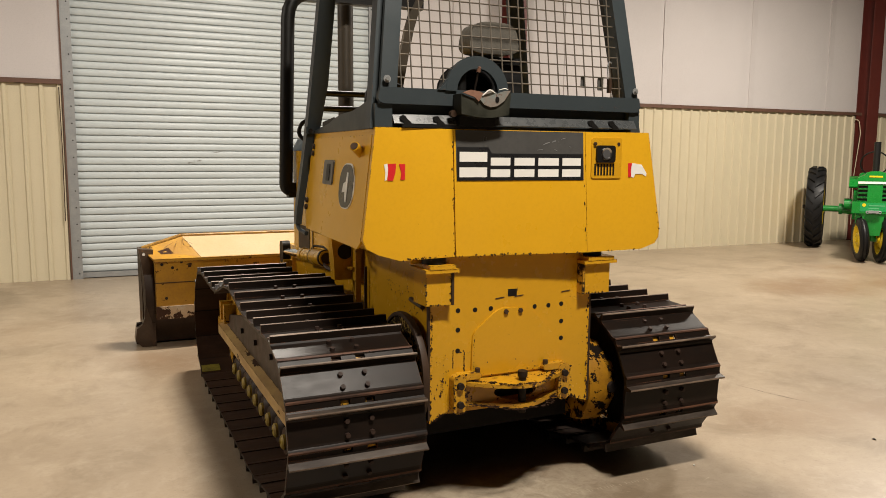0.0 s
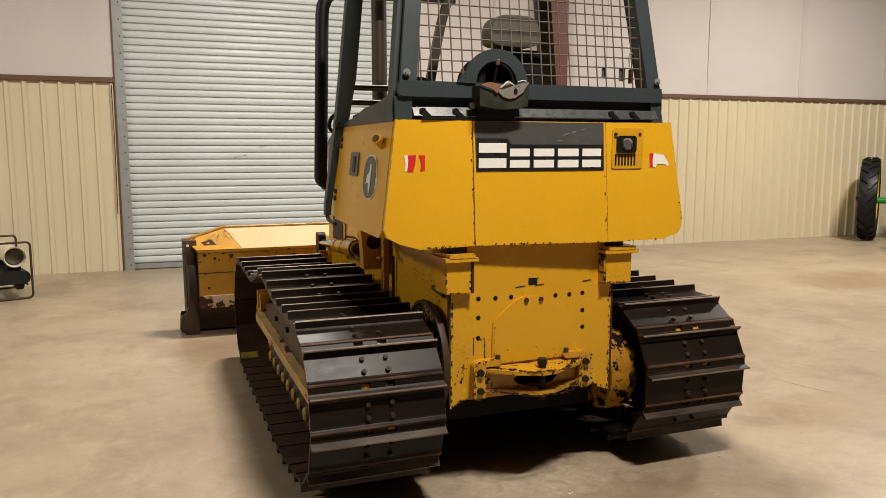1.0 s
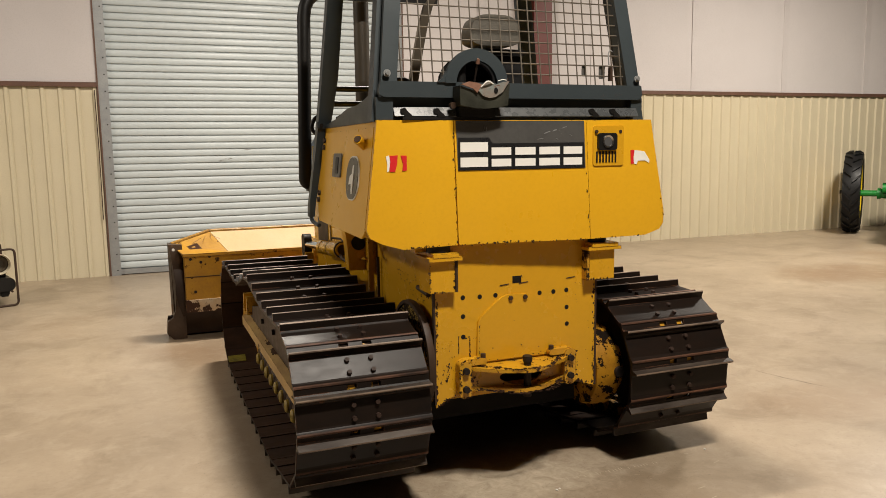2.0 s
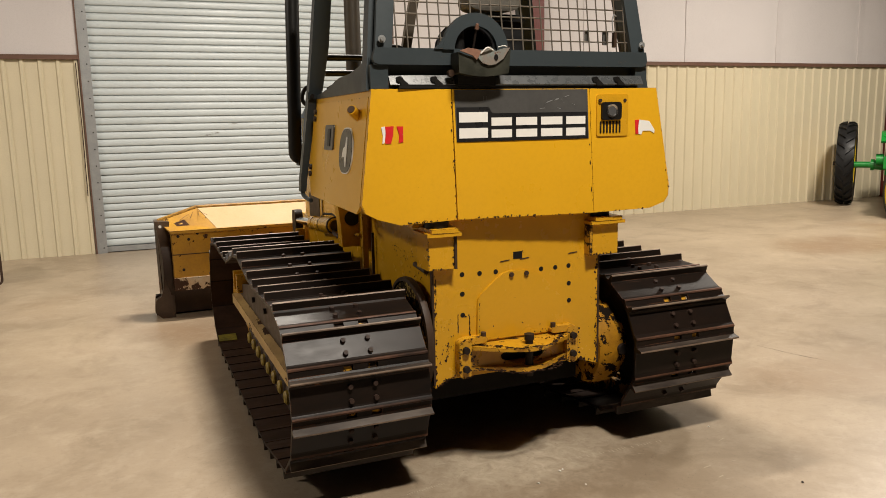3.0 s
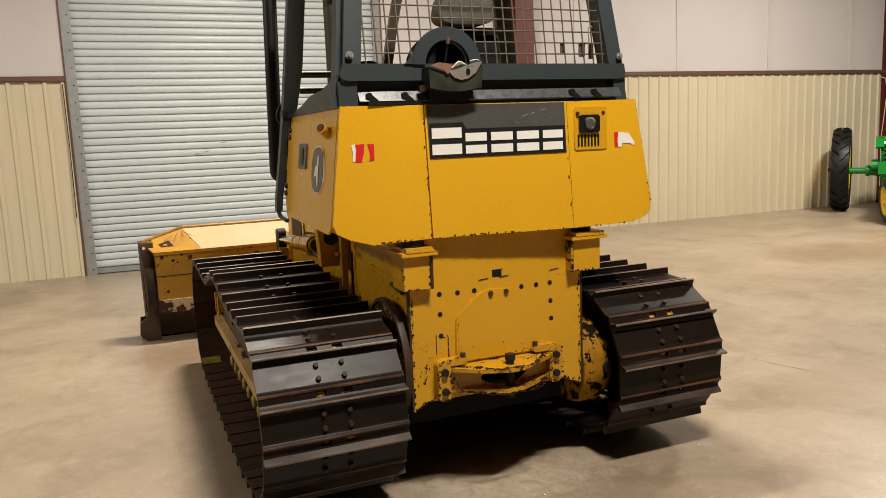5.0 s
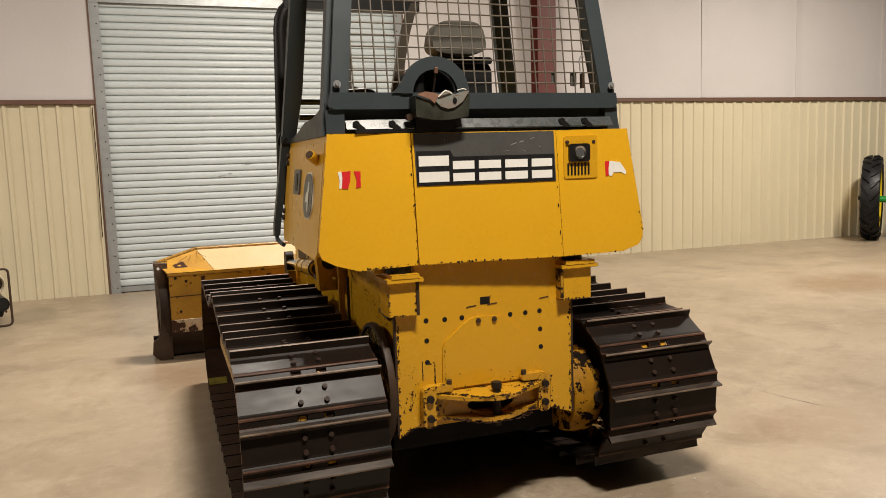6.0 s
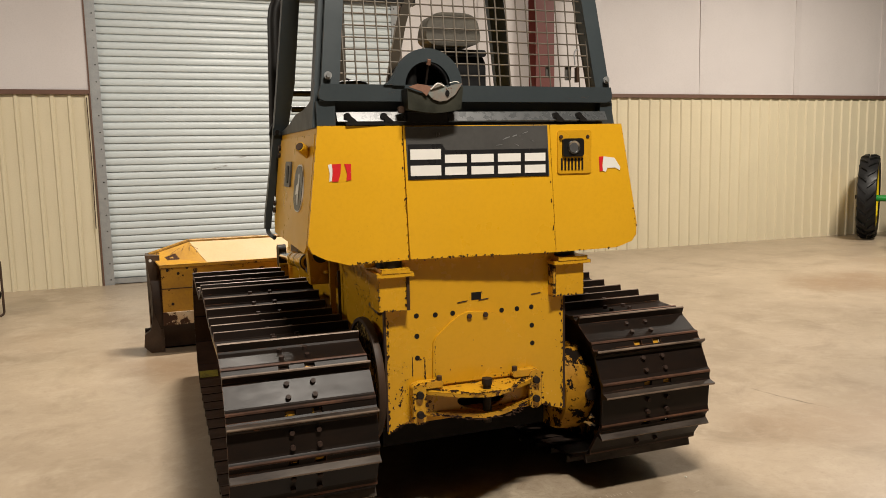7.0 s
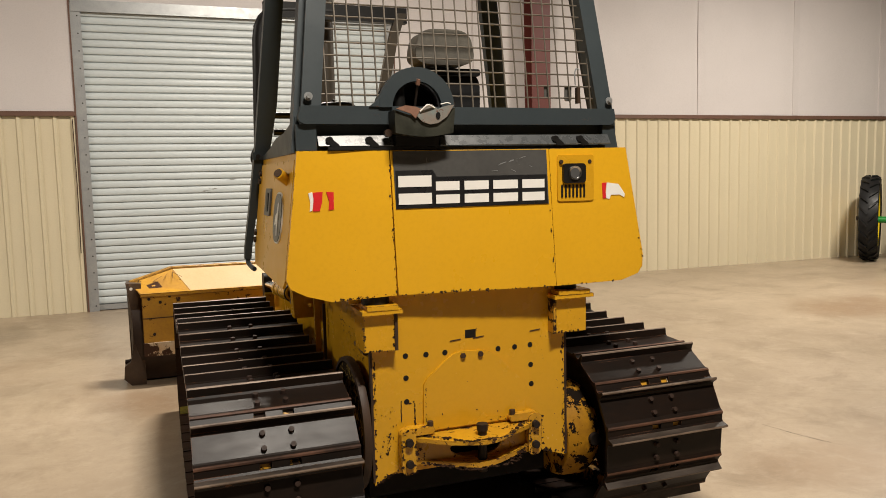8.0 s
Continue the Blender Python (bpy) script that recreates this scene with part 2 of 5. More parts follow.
def concrete():
    m = bpy.data.materials.new("concrete_floor")
    m.use_nodes = True
    nt = m.node_tree
    n, l = nt.nodes, nt.links
    bsdf = n["Principled BSDF"]
    co = n.new("ShaderNodeTexCoord")

    def tex(sc, detail, rough_=0.6, dist=0.0):
        t = n.new("ShaderNodeTexNoise")
        t.inputs["Scale"].default_value = sc
        t.inputs["Detail"].default_value = detail
        t.inputs["Roughness"].default_value = rough_
        t.inputs["Distortion"].default_value = dist
        l.new(co.outputs["Object"], t.inputs["Vector"])
        return t.outputs["Fac"]

    def mixed(fac, lo, hi, a, b):
        r = n.new("ShaderNodeMapRange")
        r.inputs["From Min"].default_value, r.inputs["From Max"].default_value = lo, hi
        l.new(fac, r.inputs["Value"])
        x = n.new("ShaderNodeMix")
        x.data_type = "RGBA"
        l.new(r.outputs[0], x.inputs[0])
        for sock, v in ((x.inputs[6], a), (x.inputs[7], b)):
            if isinstance(v, tuple):
                sock.default_value = (*v, 1)
            else:
                l.new(v, sock)
        return x.outputs[2]

    base = mixed(tex(0.5, 6, 0.6, 0.4), 0.36, 0.66, (0.255, 0.197, 0.136), (0.352, 0.280, 0.198))
    base = mixed(tex(1.9, 8, 0.68, 0.7), 0.50, 0.72, base, (0.206, 0.156, 0.103))
    base = mixed(tex(3.6, 8, 0.72, 0.3), 0.52, 0.82, base, (0.404, 0.332, 0.246))
    base = mixed(tex(0.23, 4, 0.5), 0.56, 0.66, base, (0.219, 0.143, 0.084))
    base = mixed(tex(8.0, 8, 0.78, 0.5), 0.50, 0.84, base, (0.364, 0.297, 0.219))
    base = mixed(tex(17.0, 6, 0.78), 0.50, 0.88, base, (0.233, 0.177, 0.123))
    base = mixed(tex(48.0, 4, 0.7), 0.60, 0.86, base, (0.167, 0.122, 0.080))
    # pale patch behind the machine, fading outwards, broken up by fine mottling
    off = n.new("ShaderNodeVectorMath")
    off.operation = "MULTIPLY_ADD"
    l.new(co.outputs["Object"], off.inputs[0])
    off.inputs[1].default_value = (1.15, 2.1, 0.0)
    off.inputs[2].default_value = (-2.26, -6.62, 0.0)
    reach = n.new("ShaderNodeVectorMath")
    reach.operation = "LENGTH"
    l.new(off.outputs[0], reach.inputs[0])
    fall = n.new("ShaderNodeMapRange")
    fall.inputs["From Min"].default_value, fall.inputs["From Max"].default_value = 1.15, 0.25
    l.new(reach.outputs["Value"], fall.inputs["Value"])
    pale_patch = n.new("ShaderNodeMath")
    pale_patch.operation = "MULTIPLY"
    l.new(fall.outputs[0], pale_patch.inputs[0])
    l.new(tex(13.0, 7, 0.72, 0.8), pale_patch.inputs[1])
    base = mixed(pale_patch.outputs[0], 0.24, 0.72, base, (0.53, 0.455, 0.345))
    spec = mixed(tex(170.0, 2, 0.5), 0.66, 0.72, base, (0.105, 0.075, 0.056))
    l.new(spec, bsdf.inputs["Base Color"])
    r = n.new("ShaderNodeMapRange")
    r.inputs["To Min"].default_value, r.inputs["To Max"].default_value = 0.25, 0.48
    l.new(tex(1.3, 6), r.inputs["Value"])
    l.new(r.outputs[0], bsdf.inputs["Roughness"])
    b = n.new("ShaderNodeBump")
    b.inputs["Strength"].default_value = 0.15
    b.inputs["Distance"].default_value = 0.004
    l.new(tex(60.0, 5), b.inputs["Height"])
    l.new(b.outputs[0], bsdf.inputs["Normal"])
    return m


CONCRETE = concrete()


# ---- mesh kit ----
def finish(bm, mat, name, bevel=0.0, segments=2, smooth=35.0):
    if bevel:
        edges = [e for e in bm.edges if e.is_manifold and e.calc_face_angle(0) > 0.45]
        bmesh.ops.bevel(bm, geom=edges, offset=bevel, segments=segments, profile=0.6, affect="EDGES", clamp_overlap=True)
    bmesh.ops.recalc_face_normals(bm, faces=bm.faces)
    me = bpy.data.meshes.new(name)
    bm.to_mesh(me)
    bm.free()
    me.materials.append(mat)
    for p in me.polygons:
        p.use_smooth = True
    me.set_sharp_from_angle(angle=radians(smooth))
    return me


def part(name, bm, mat, parent, label="", bevel=0.0, segments=2, at=None):
    ob = new(name, finish(bm, mat, name, bevel, segments) if isinstance(bm, bmesh.types.BMesh) else bm)
    ob.parent = parent
    if at is not None:
        ob.matrix_basis = at
    if label:
        tagged(ob, label)
    return ob


def thing(name, m, label, category, group="", kind=""):
    return tagged_at(new(name), m, label, category, group, kind)


def tagged_at(ob, m, label, category, group="", kind=""):
    ob.matrix_basis = m
    return tagged(ob, label, category, group, kind)


def solid(name, bm, mat, label, category, kind="", bevel=0.0, m=None):
    ob = new(name, finish(bm, mat, name, bevel))
    return tagged_at(ob, m or Matrix(), label, category, "", kind)


def box(lo, hi, bm=None):
    bm = bm or bmesh.new()
    v = [bm.verts.new((x, y, z)) for x in (lo[0], hi[0]) for y in (lo[1], hi[1]) for z in (lo[2], hi[2])]
    for f in ((0, 1, 3, 2), (4, 6, 7, 5), (0, 4, 5, 1), (2, 3, 7, 6), (0, 2, 6, 4), (1, 5, 7, 3)):
        bm.faces.new([v[i] for i in f])
    return bm


def prism(pts, axis, a, b, bm=None):
    """A polygon in the plane across axis, extruded from a to b. x: (y, z), y: (x, z), z: (x, y)."""
    bm = bm or bmesh.new()

    def at(p, d):
        return {"x": (d, p[0], p[1]), "y": (p[0], d, p[1]), "z": (p[0], p[1], d)}[axis]

    lo, hi = [bm.verts.new(at(p, a)) for p in pts], [bm.verts.new(at(p, b)) for p in pts]
    k = len(pts)
    bm.faces.new(lo)
    bm.faces.new(hi[::-1])
    for i in range(k):
        bm.faces.new((lo[i], hi[i], hi[(i + 1) % k], lo[(i + 1) % k]))
    return bm


def rod(p0, p1, r0, r1=None, seg=20, bm=None):
    bm = bm or bmesh.new()
    p0, p1 = Vector(p0), Vector(p1)
    turn = (p1 - p0).to_track_quat("Z", "Y")
    rings = []
    for p, r in ((p0, r0), (p1, r0 if r1 is None else r1)):
        rings.append([bm.verts.new(p + turn @ Vector((r * math.cos(a), r * math.sin(a), 0))) for a in (2 * math.pi * i / seg for i in range(seg))])
    for i in range(seg):
        bm.faces.new((rings[0][i], rings[0][(i + 1) % seg], rings[1][(i + 1) % seg], rings[1][i]))
    bm.faces.new(rings[0][::-1])
    bm.faces.new(rings[1])
    return bm


def tube(pts, r, seg=12, bm=None):
    """A round tube along a bent line, with its corners rounded."""
    bm = bm or bmesh.new()
    pts = [Vector(p) for p in pts]
    path = [pts[0]]
    for a, b, c in zip(pts, pts[1:], pts[2:]):
        cut = min((b - a).length, (c - b).length) * 0.45
        cut = min(cut, r * 4)
        p, q = b + (a - b).normalized() * cut, b + (c - b).normalized() * cut
        for i in range(6):
            t = i / 5
            path.append(p * (1 - t) ** 2 + b * 2 * t * (1 - t) + q * t * t)
    path.append(pts[-1])
    rings, side = [], None
    for i, p in enumerate(path):
        d = (path[min(i + 1, len(path) - 1)] - path[max(i - 1, 0)]).normalized()
        side = d.orthogonal().normalized() if side is None else (side - d * side.dot(d)).normalized()
        up = d.cross(side)
        rings.append([bm.verts.new(p + side * r * math.cos(a) + up * r * math.sin(a)) for a in (2 * math.pi * k / seg for k in range(seg))])
    for a, b in zip(rings, rings[1:]):
        for k in range(seg):
            bm.faces.new((a[k], a[(k + 1) % seg], b[(k + 1) % seg], b[k]))
    bm.faces.new(rings[0][::-1])
    bm.faces.new(rings[-1])
    return bm


def lathe(profile, bm=None, seg=40, axis="x"):
    """A closed profile of (along, radius) points turned round an axis."""
    bm = bm or bmesh.new()
    rings = []
    for i in range(seg):
        a = 2 * math.pi * i / seg
        c, s = math.cos(a), math.sin(a)
        rings.append([bm.verts.new({"x": (d, r * c, r * s), "y": (r * s, d, r * c), "z": (r * c, r * s, d)}[axis]) for d, r in profile])
    k = len(profile)
    for i in range(seg):
        a, b = rings[i], rings[(i + 1) % seg]
        for j in range(k):
            bm.faces.new((a[j], b[j], b[(j + 1) % k], a[(j + 1) % k]))
    return bm


def rounded(w, h, r, cx=0.0, cz=0.0, seg=5):
    pts = []
    for sx, sz, a0 in ((1, 1, 0), (-1, 1, 90), (-1, -1, 180), (1, -1, 270)):
        for i in range(seg + 1):
            a = radians(a0 + 90 * i / seg)
            pts.append((cx + sx * (w / 2 - r) + r * math.cos(a), cz + sz * (h / 2 - r) + r * math.sin(a)))
    return pts


def hexbolt(r, h, axis="y", seg=6):
    end = {"x": (h, 0, 0), "y": (0, h, 0), "z": (0, 0, h)}[axis]
    return rod((0, 0, 0), end, r, r * 0.92, seg)


# ---- building ----
WALL_Y, WAINSCOT, X0, X1, Y0 = 10.80, 2.44, -10.0, 23.0, -10.0
DOOR_L, DOOR_R, DOOR_TOP = -0.10, 3.75, 3.70

bm = box((X0, Y0, -0.15), (X1, WALL_Y + 0.3, 0.0))
solid("floor", bm, CONCRETE, "mottled beige concrete workshop floor with stains", "floor", "structure")
# The ceiling is out of view; its dark colour lowers the fill light.
bm = box((X0, Y0, CEILING), (X1, WALL_Y + 0.3, CEILING + 0.1))
solid("ceiling", bm, UNSEEN_DARK, "unseen ceiling, coloured dark to cut bounced light", "ceiling", "structure")


def insulated_wall(name, a, b, z0, z1, y, label):
    """Upper wall of soft white facing, bulging a little between its seams."""
    bm = bmesh.new()
    nx, nz = max(2, int((b - a) / 0.12)), max(2, int((z1 - z0) / 0.3))
    grid = [[bm.verts.new((a + (b - a) * i / nx, y - 0.02 * abs(math.sin(math.pi * (a + (b - a) * i / nx - 8.97) / 1.95)) ** 0.35
                           - 0.012 * noise.noise(((a + (b - a) * i / nx) * 0.8, 0, (z0 + (z1 - z0) * k / nz) * 0.7)), z0 + (z1 - z0) * k / nz))
             for k in range(nz + 1)] for i in range(nx + 1)]
    for i in range(nx):
        for k in range(nz):
            bm.faces.new((grid[i][k], grid[i + 1][k], grid[i + 1][k + 1], grid[i][k + 1]))
    box((a, y + 0.02, z0), (b, y + 0.2, z1), bm)
    return solid(name, bm, INSULATION, label, "wall", "structure")


FACE = "white insulation facing on the upper workshop wall"


def seams(wall, a, b, z0, z1):
    """Taped joints of the facing, one sheet apart."""
    k = math.ceil((a + 0.1 - 8.97) / 1.95)
    while 8.97 + 1.95 * k < b - 0.1:
        x = 8.97 + 1.95 * k
        part("seam", box((x - 0.004, WALL_Y - 0.021, z0), (x + 0.115, WALL_Y + 0.01, z1)), SEAM_TAPE, wall)
        k += 1


insulated_wall("wall_north", X0, DOOR_L - 0.125, WAINSCOT + 0.06, CEILING, WALL_Y, FACE)
seams(insulated_wall("wall_north_right", DOOR_R + 0.125, X1, WAINSCOT + 0.06, CEILING, WALL_Y, FACE), DOOR_R + 0.125, X1, WAINSCOT + 0.06, CEILING)
insulated_wall("wall_north_top", DOOR_L - 0.125, DOOR_R + 0.125, DOOR_TOP + 0.14, CEILING, WALL_Y, FACE)
# Unseen walls that close the room, kept dark to lower the fill light.
for name, lo, hi in (("wall_south", (X0, Y0 - 0.2, 0), (X1, Y0, CEILING)), ("wall_west", (X0 - 0.2, Y0, 0), (X0, WALL_Y + 0.2, CEILING)),
                     ("wall_east", (X1, Y0, 0), (X1 + 0.2, WALL_Y + 0.2, CEILING))):
    solid(name, box(lo, hi), UNSEEN_DARK, "plain unseen workshop wall, coloured dark to cut bounced light", "wall", "structure")


def rib_sheet(width, pitch=0.2, z0=0.0, z1=WAINSCOT):
    """One folded cladding sheet with raised ribs."""
    pts = []
    for i in range(round(width / pitch)):
        x = i * pitch
        pts += [(x, 0.0), (x + pitch - 0.062, 0.0), (x + pitch - 0.046, -0.024), (x + pitch - 0.016, -0.024)]
    pts.append((width, 0.0))
    bm = bmesh.new()
    lo = [bm.verts.new((x, y, z0)) for x, y in pts] + [bm.verts.new((width, 0.02, z0)), bm.verts.new((0, 0.02, z0))]
    hi = [bm.verts.new((v.co.x, v.co.y, z1)) for v in lo]
    k = len(lo)
    for i in range(k):
        bm.faces.new((lo[i], lo[(i + 1) % k], hi[(i + 1) % k], hi[i]))
    bm.faces.new(hi)
    return finish(bm, CREAM, "sheet", smooth=20)


wainscot = thing("wall_cladding", Matrix(), "cream ribbed metal cladding on the lower wall", "wall", kind="structure")
SHEET = rib_sheet(1.0)
x = DOOR_L - 0.125 - 1.0
while x > X0 - 1:
    part("panel", SHEET, CREAM, wainscot, at=pose(x, WALL_Y, 0))
    x -= 1.0
x = DOOR_R + 0.125
while x < X1:
    part("panel", SHEET, CREAM, wainscot, at=pose(x, WALL_Y, 0))
    x += 1.0
for a, b in ((X0, DOOR_L - 0.125), (DOOR_R + 0.125, X1)):
    solid("trim", box((a, WALL_Y - 0.05, WAINSCOT), (b, WALL_Y + 0.1, WAINSCOT + 0.055)), BROWN_TRIM,
          "dark brown steel girt along the top of the cladding", "trim", "structure", 0.004)

# roller door
door = thing("roller_door", pose(0, WALL_Y + 0.02, 0), "closed white corrugated metal roller door", "door", kind="structure")
SLAT = 0.0915
bm = bmesh.new()
prof = [(0.02, 0.0), (0.0125, 0.0), (0.010, 0.006), (-0.006, 0.0095), (-0.010, 0.016), (-0.0115, 0.045), (-0.009, 0.072), (-0.004, 0.084), (0.004, SLAT - 0.001), (0.02, SLAT - 0.0015)]
slat = finish(prism([(p[0], p[1]) for p in prof], "x", DOOR_L + 0.005, DOOR_R - 0.005, bm), DOOR_WHITE, "slat", smooth=50)
z = 0.08
while z < DOOR_TOP + 0.1:
    part("slat", slat, DOOR_WHITE, door, at=pose(0, 0, z))
    z += SLAT
part("bottom_bar", box((DOOR_L, -0.02, 0.012), (DOOR_R, 0.03, 0.078)), GALV, door, "galvanised bottom bar", 0.004)
for x, s in ((DOOR_L, -1), (DOOR_R, 1)):
    bm = box((min(x + 0.01 * s * -1, x + 0.108 * s), -0.05, 0.0), (max(x + 0.01 * s * -1, x + 0.108 * s), -0.042, DOOR_TOP + 0.1))
    box((min(x + 0.098 * s, x + 0.108 * s), -0.042, 0.0), (max(x + 0.098 * s, x + 0.108 * s), 0.03, DOOR_TOP + 0.1), bm)
    guide = part("guide", bm, GALV, door, "galvanised steel door guide")
    z = 0.071
    head = finish(hexbolt(0.009, -0.006, "y"), STEEL_DARK, "bolt")
    while z < DOOR_TOP:
        part("bolt", head, STEEL_DARK, guide, at=pose(x + 0.03 * s, -0.05, z))
        z += 0.2105
    part("jamb", box((min(x + 0.108 * s, x + 0.125 * s), -0.06, 0), (max(x + 0.108 * s, x + 0.125 * s), 0.1, DOOR_TOP + 0.14)), BROWN_TRIM, door, "brown door jamb", 0.003)
part("header", box((DOOR_L - 0.1, -0.06, DOOR_TOP), (DOOR_R + 0.1, 0.0, DOOR_TOP + 0.14)), GALV, door, "grey door header", 0.004)
bm = tube([(-0.255, WALL_Y - 0.06, 2.4), (-0.25, WALL_Y - 0.055, 1.6), (-0.258, WALL_Y - 0.06, 0.75)], 0.006, 6)
solid("door_chain", bm, STEEL_BROWN, "thin hanging chain of the roller door", "chain")


def steel_column(name, x, y):
    """I-section frame column with base plate."""
    c = thing(name, pose(x, y, 0), "dark red oxide painted steel frame column", "column", "frame columns", "structure")
    pts = [(-0.15, 0.0), (0.15, 0.0), (0.15, -0.014), (0.005, -0.014), (0.005, -0.236), (0.15, -0.236), (0.15, -0.25), (-0.15, -0.25),
           (-0.15, -0.236), (-0.005, -0.236), (-0.005, -0.014), (-0.15, -0.014)]
    part("shaft", prism(pts, "z", 0.02, CEILING), RED_IRON, c)
    part("base_plate", box((-0.18, -0.28, 0.0), (0.18, 0.0, 0.02)), RED_IRON, c, bevel=0.003)
    return c


steel_column("column_1", 6.02, WALL_Y - 0.03)
steel_column("column_2", 13.84, WALL_Y - 0.03)
bm = tube([(13.62, WALL_Y - 0.06, 2.36), (13.70, WALL_Y - 0.10, 2.34), (13.74, WALL_Y - 0.12, 2.1), (13.70, WALL_Y - 0.06, 1.2), (13.72, WALL_Y - 0.06, 0.3)], 0.008, 8)
solid("cable", bm, CREAM, "thin pale electric cable beside the column", "cable")
solid("eave_beam", box((X0, WALL_Y - 0.25, 4.72), (X1, WALL_Y - 0.03, 4.95)), RED_IRON, "dark red oxide steel eave beam", "beam", "structure", 0.004)

# The fixture shape is assumed; no ceiling lamp is in view.
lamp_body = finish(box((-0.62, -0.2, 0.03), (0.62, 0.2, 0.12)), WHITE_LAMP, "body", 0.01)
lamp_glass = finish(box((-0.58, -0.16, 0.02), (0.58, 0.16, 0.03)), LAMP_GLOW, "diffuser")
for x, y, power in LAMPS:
    c = thing("ceiling_light", pose(x, y, CEILING - 0.12), "assumed white rectangular ceiling light, out of view", "lamp", "ceiling lights")
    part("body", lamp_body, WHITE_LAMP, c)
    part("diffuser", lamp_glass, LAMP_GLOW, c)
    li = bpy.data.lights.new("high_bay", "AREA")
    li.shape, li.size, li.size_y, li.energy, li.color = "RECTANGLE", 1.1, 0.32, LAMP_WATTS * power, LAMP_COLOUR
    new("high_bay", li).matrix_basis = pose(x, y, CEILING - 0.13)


# ---- bulldozer ----
dozer = thing("bulldozer", pose(1.976, 3.105, 0, 0, 0, 1.3),
              "yellow crawler bulldozer with worn paint and wide brown steel tracks", "bulldozer")


def dpart(name, bm, mat, label="", bevel=0.0, segments=2, at=None, parent=None):
    return part(name, bm, mat, parent or dozer, label, bevel, segments, at)


def skewed(bm, k=-0.045):
    for v in bm.verts:
        if v.co.y < 0.12:
            v.co.y += k * v.co.x
    return bm


# tracks
PITCH, R_S, R_I = 0.1715, 0.314, 0.334
SPROCKET, IDLER, GROUND = (0.24, 0.461), (2.465, 0.415), 0.081
# height of the pin line on the top run, rising over the carrier roller
TOP_RUN = [(2.50, 0.749), (2.20, 0.741), (1.95, 0.728), (1.72, 0.731), (1.45, 0.813), (1.30, 0.837), (1.15, 0.821), (1.0, 0.794), (0.85, 0.773), (0.70, 0.765), (0.45, 0.768), (0.24, 0.775)]


def top_run(y):
    for (ya, za), (yb, zb) in zip(TOP_RUN, TOP_RUN[1:]):
        if yb <= y <= ya:
            f = (ya - y) / (ya - yb)
            return za + (zb - za) * f
    return TOP_RUN[-1][1]


def chain_line(y_i):
    """Points of the pin line, from the sprocket's bottom forwards and back over the top."""
    pts = []
    steps = 60
    low = SPROCKET[1] - R_S
    for i in range(steps + 1):
        y = SPROCKET[0] + (y_i - SPROCKET[0]) * i / steps
        f = min(1.0, (y - SPROCKET[0]) / 0.5)
        pts.append((y, GROUND + (low - GROUND) * (1 - f * f * (3 - 2 * f))))
    for i in range(1, 61):
        a = -math.pi / 2 + math.pi * i / 60
        pts.append((y_i + R_I * math.cos(a), GROUND + R_I + R_I * math.sin(a)))
    for i in range(1, steps + 1):
        y = y_i + (SPROCKET[0] - y_i) * i / steps
        f = min(1.0, i / 8)
        pts.append((y, (GROUND + 2 * R_I) * (1 - f) + top_run(y) * f))
    for i in range(1, 61):
        a = math.pi / 2 + math.pi * i / 60
        pts.append((SPROCKET[0] + R_S * math.cos(a), SPROCKET[1] + R_S * math.sin(a)))
    return pts


def arc_lengths(line):
    out = [0.0]
    for a, b in zip(line, line[1:]):
        out.append(out[-1] + math.dist(a, b))
    return out


def on_line(line, lengths, s):
    s %= lengths[-1]
    k = min(max(i for i in range(len(lengths)) if lengths[i] <= s), len(line) - 2)
    t = (s - lengths[k]) / max(1e-9, lengths[k + 1] - lengths[k])
    return Vector((0, line[k][0] + (line[k + 1][0] - line[k][0]) * t, line[k][1] + (line[k + 1][1] - line[k][1]) * t))


HALF = 0.2925
STUDS = (-0.0535, 0.0505)


def shoe_mesh():
    """One single-grouser shoe, x across, y along the chain, z outwards; the pin line is z = 0."""
    bm = bmesh.new()
    top = [(0.092, 0.034), (0.093, 0.042), (0.090, 0.049), (0.084, 0.052), (0.077, 0.050), (0.068, 0.045), (0.060, 0.043), (-0.038, 0.043), (-0.048, 0.048), (-0.054, 0.078), (-0.058, 0.081), (-0.064, 0.080), (-0.070, 0.048), (-0.078, 0.042)]
    low = [(-0.078, 0.030), (0.074, 0.030)]
    prism(top + low, "x", -HALF, HALF, bm)
    lip = [(-0.078, 0.042), (-0.101, 0.041), (-0.115, 0.033), (-0.110, 0.025), (-0.078, 0.030)]
    for a, b in ((-HALF, STUDS[0] - 0.021), (STUDS[0] + 0.021, STUDS[1] - 0.021), (STUDS[1] + 0.021, HALF)):
        prism(lip, "x", a, b, bm)
    me = finish(bm, SHOE, "track_shoe", 0.0018, 1, 14.0)
    me.materials.append(SHOE_TIP)
    me.materials.append(SHOE_RUST)
    me.materials.append(SHOE_INNER)
    me.materials.append(SHOE_FLANK)
    for p in me.polygons:
        c = p.center
        if c.z > 0.0775 and p.normal.z > 0.2:
            p.material_index = 1
        elif p.normal.z < -0.6 and c.z < 0.031:
            p.material_index = 3
        elif p.normal.y < -0.8 and c.z > 0.055:
            p.material_index = 4
        elif c.y > 0.074 and c.z > 0.046:
            p.material_index = 2
    return me


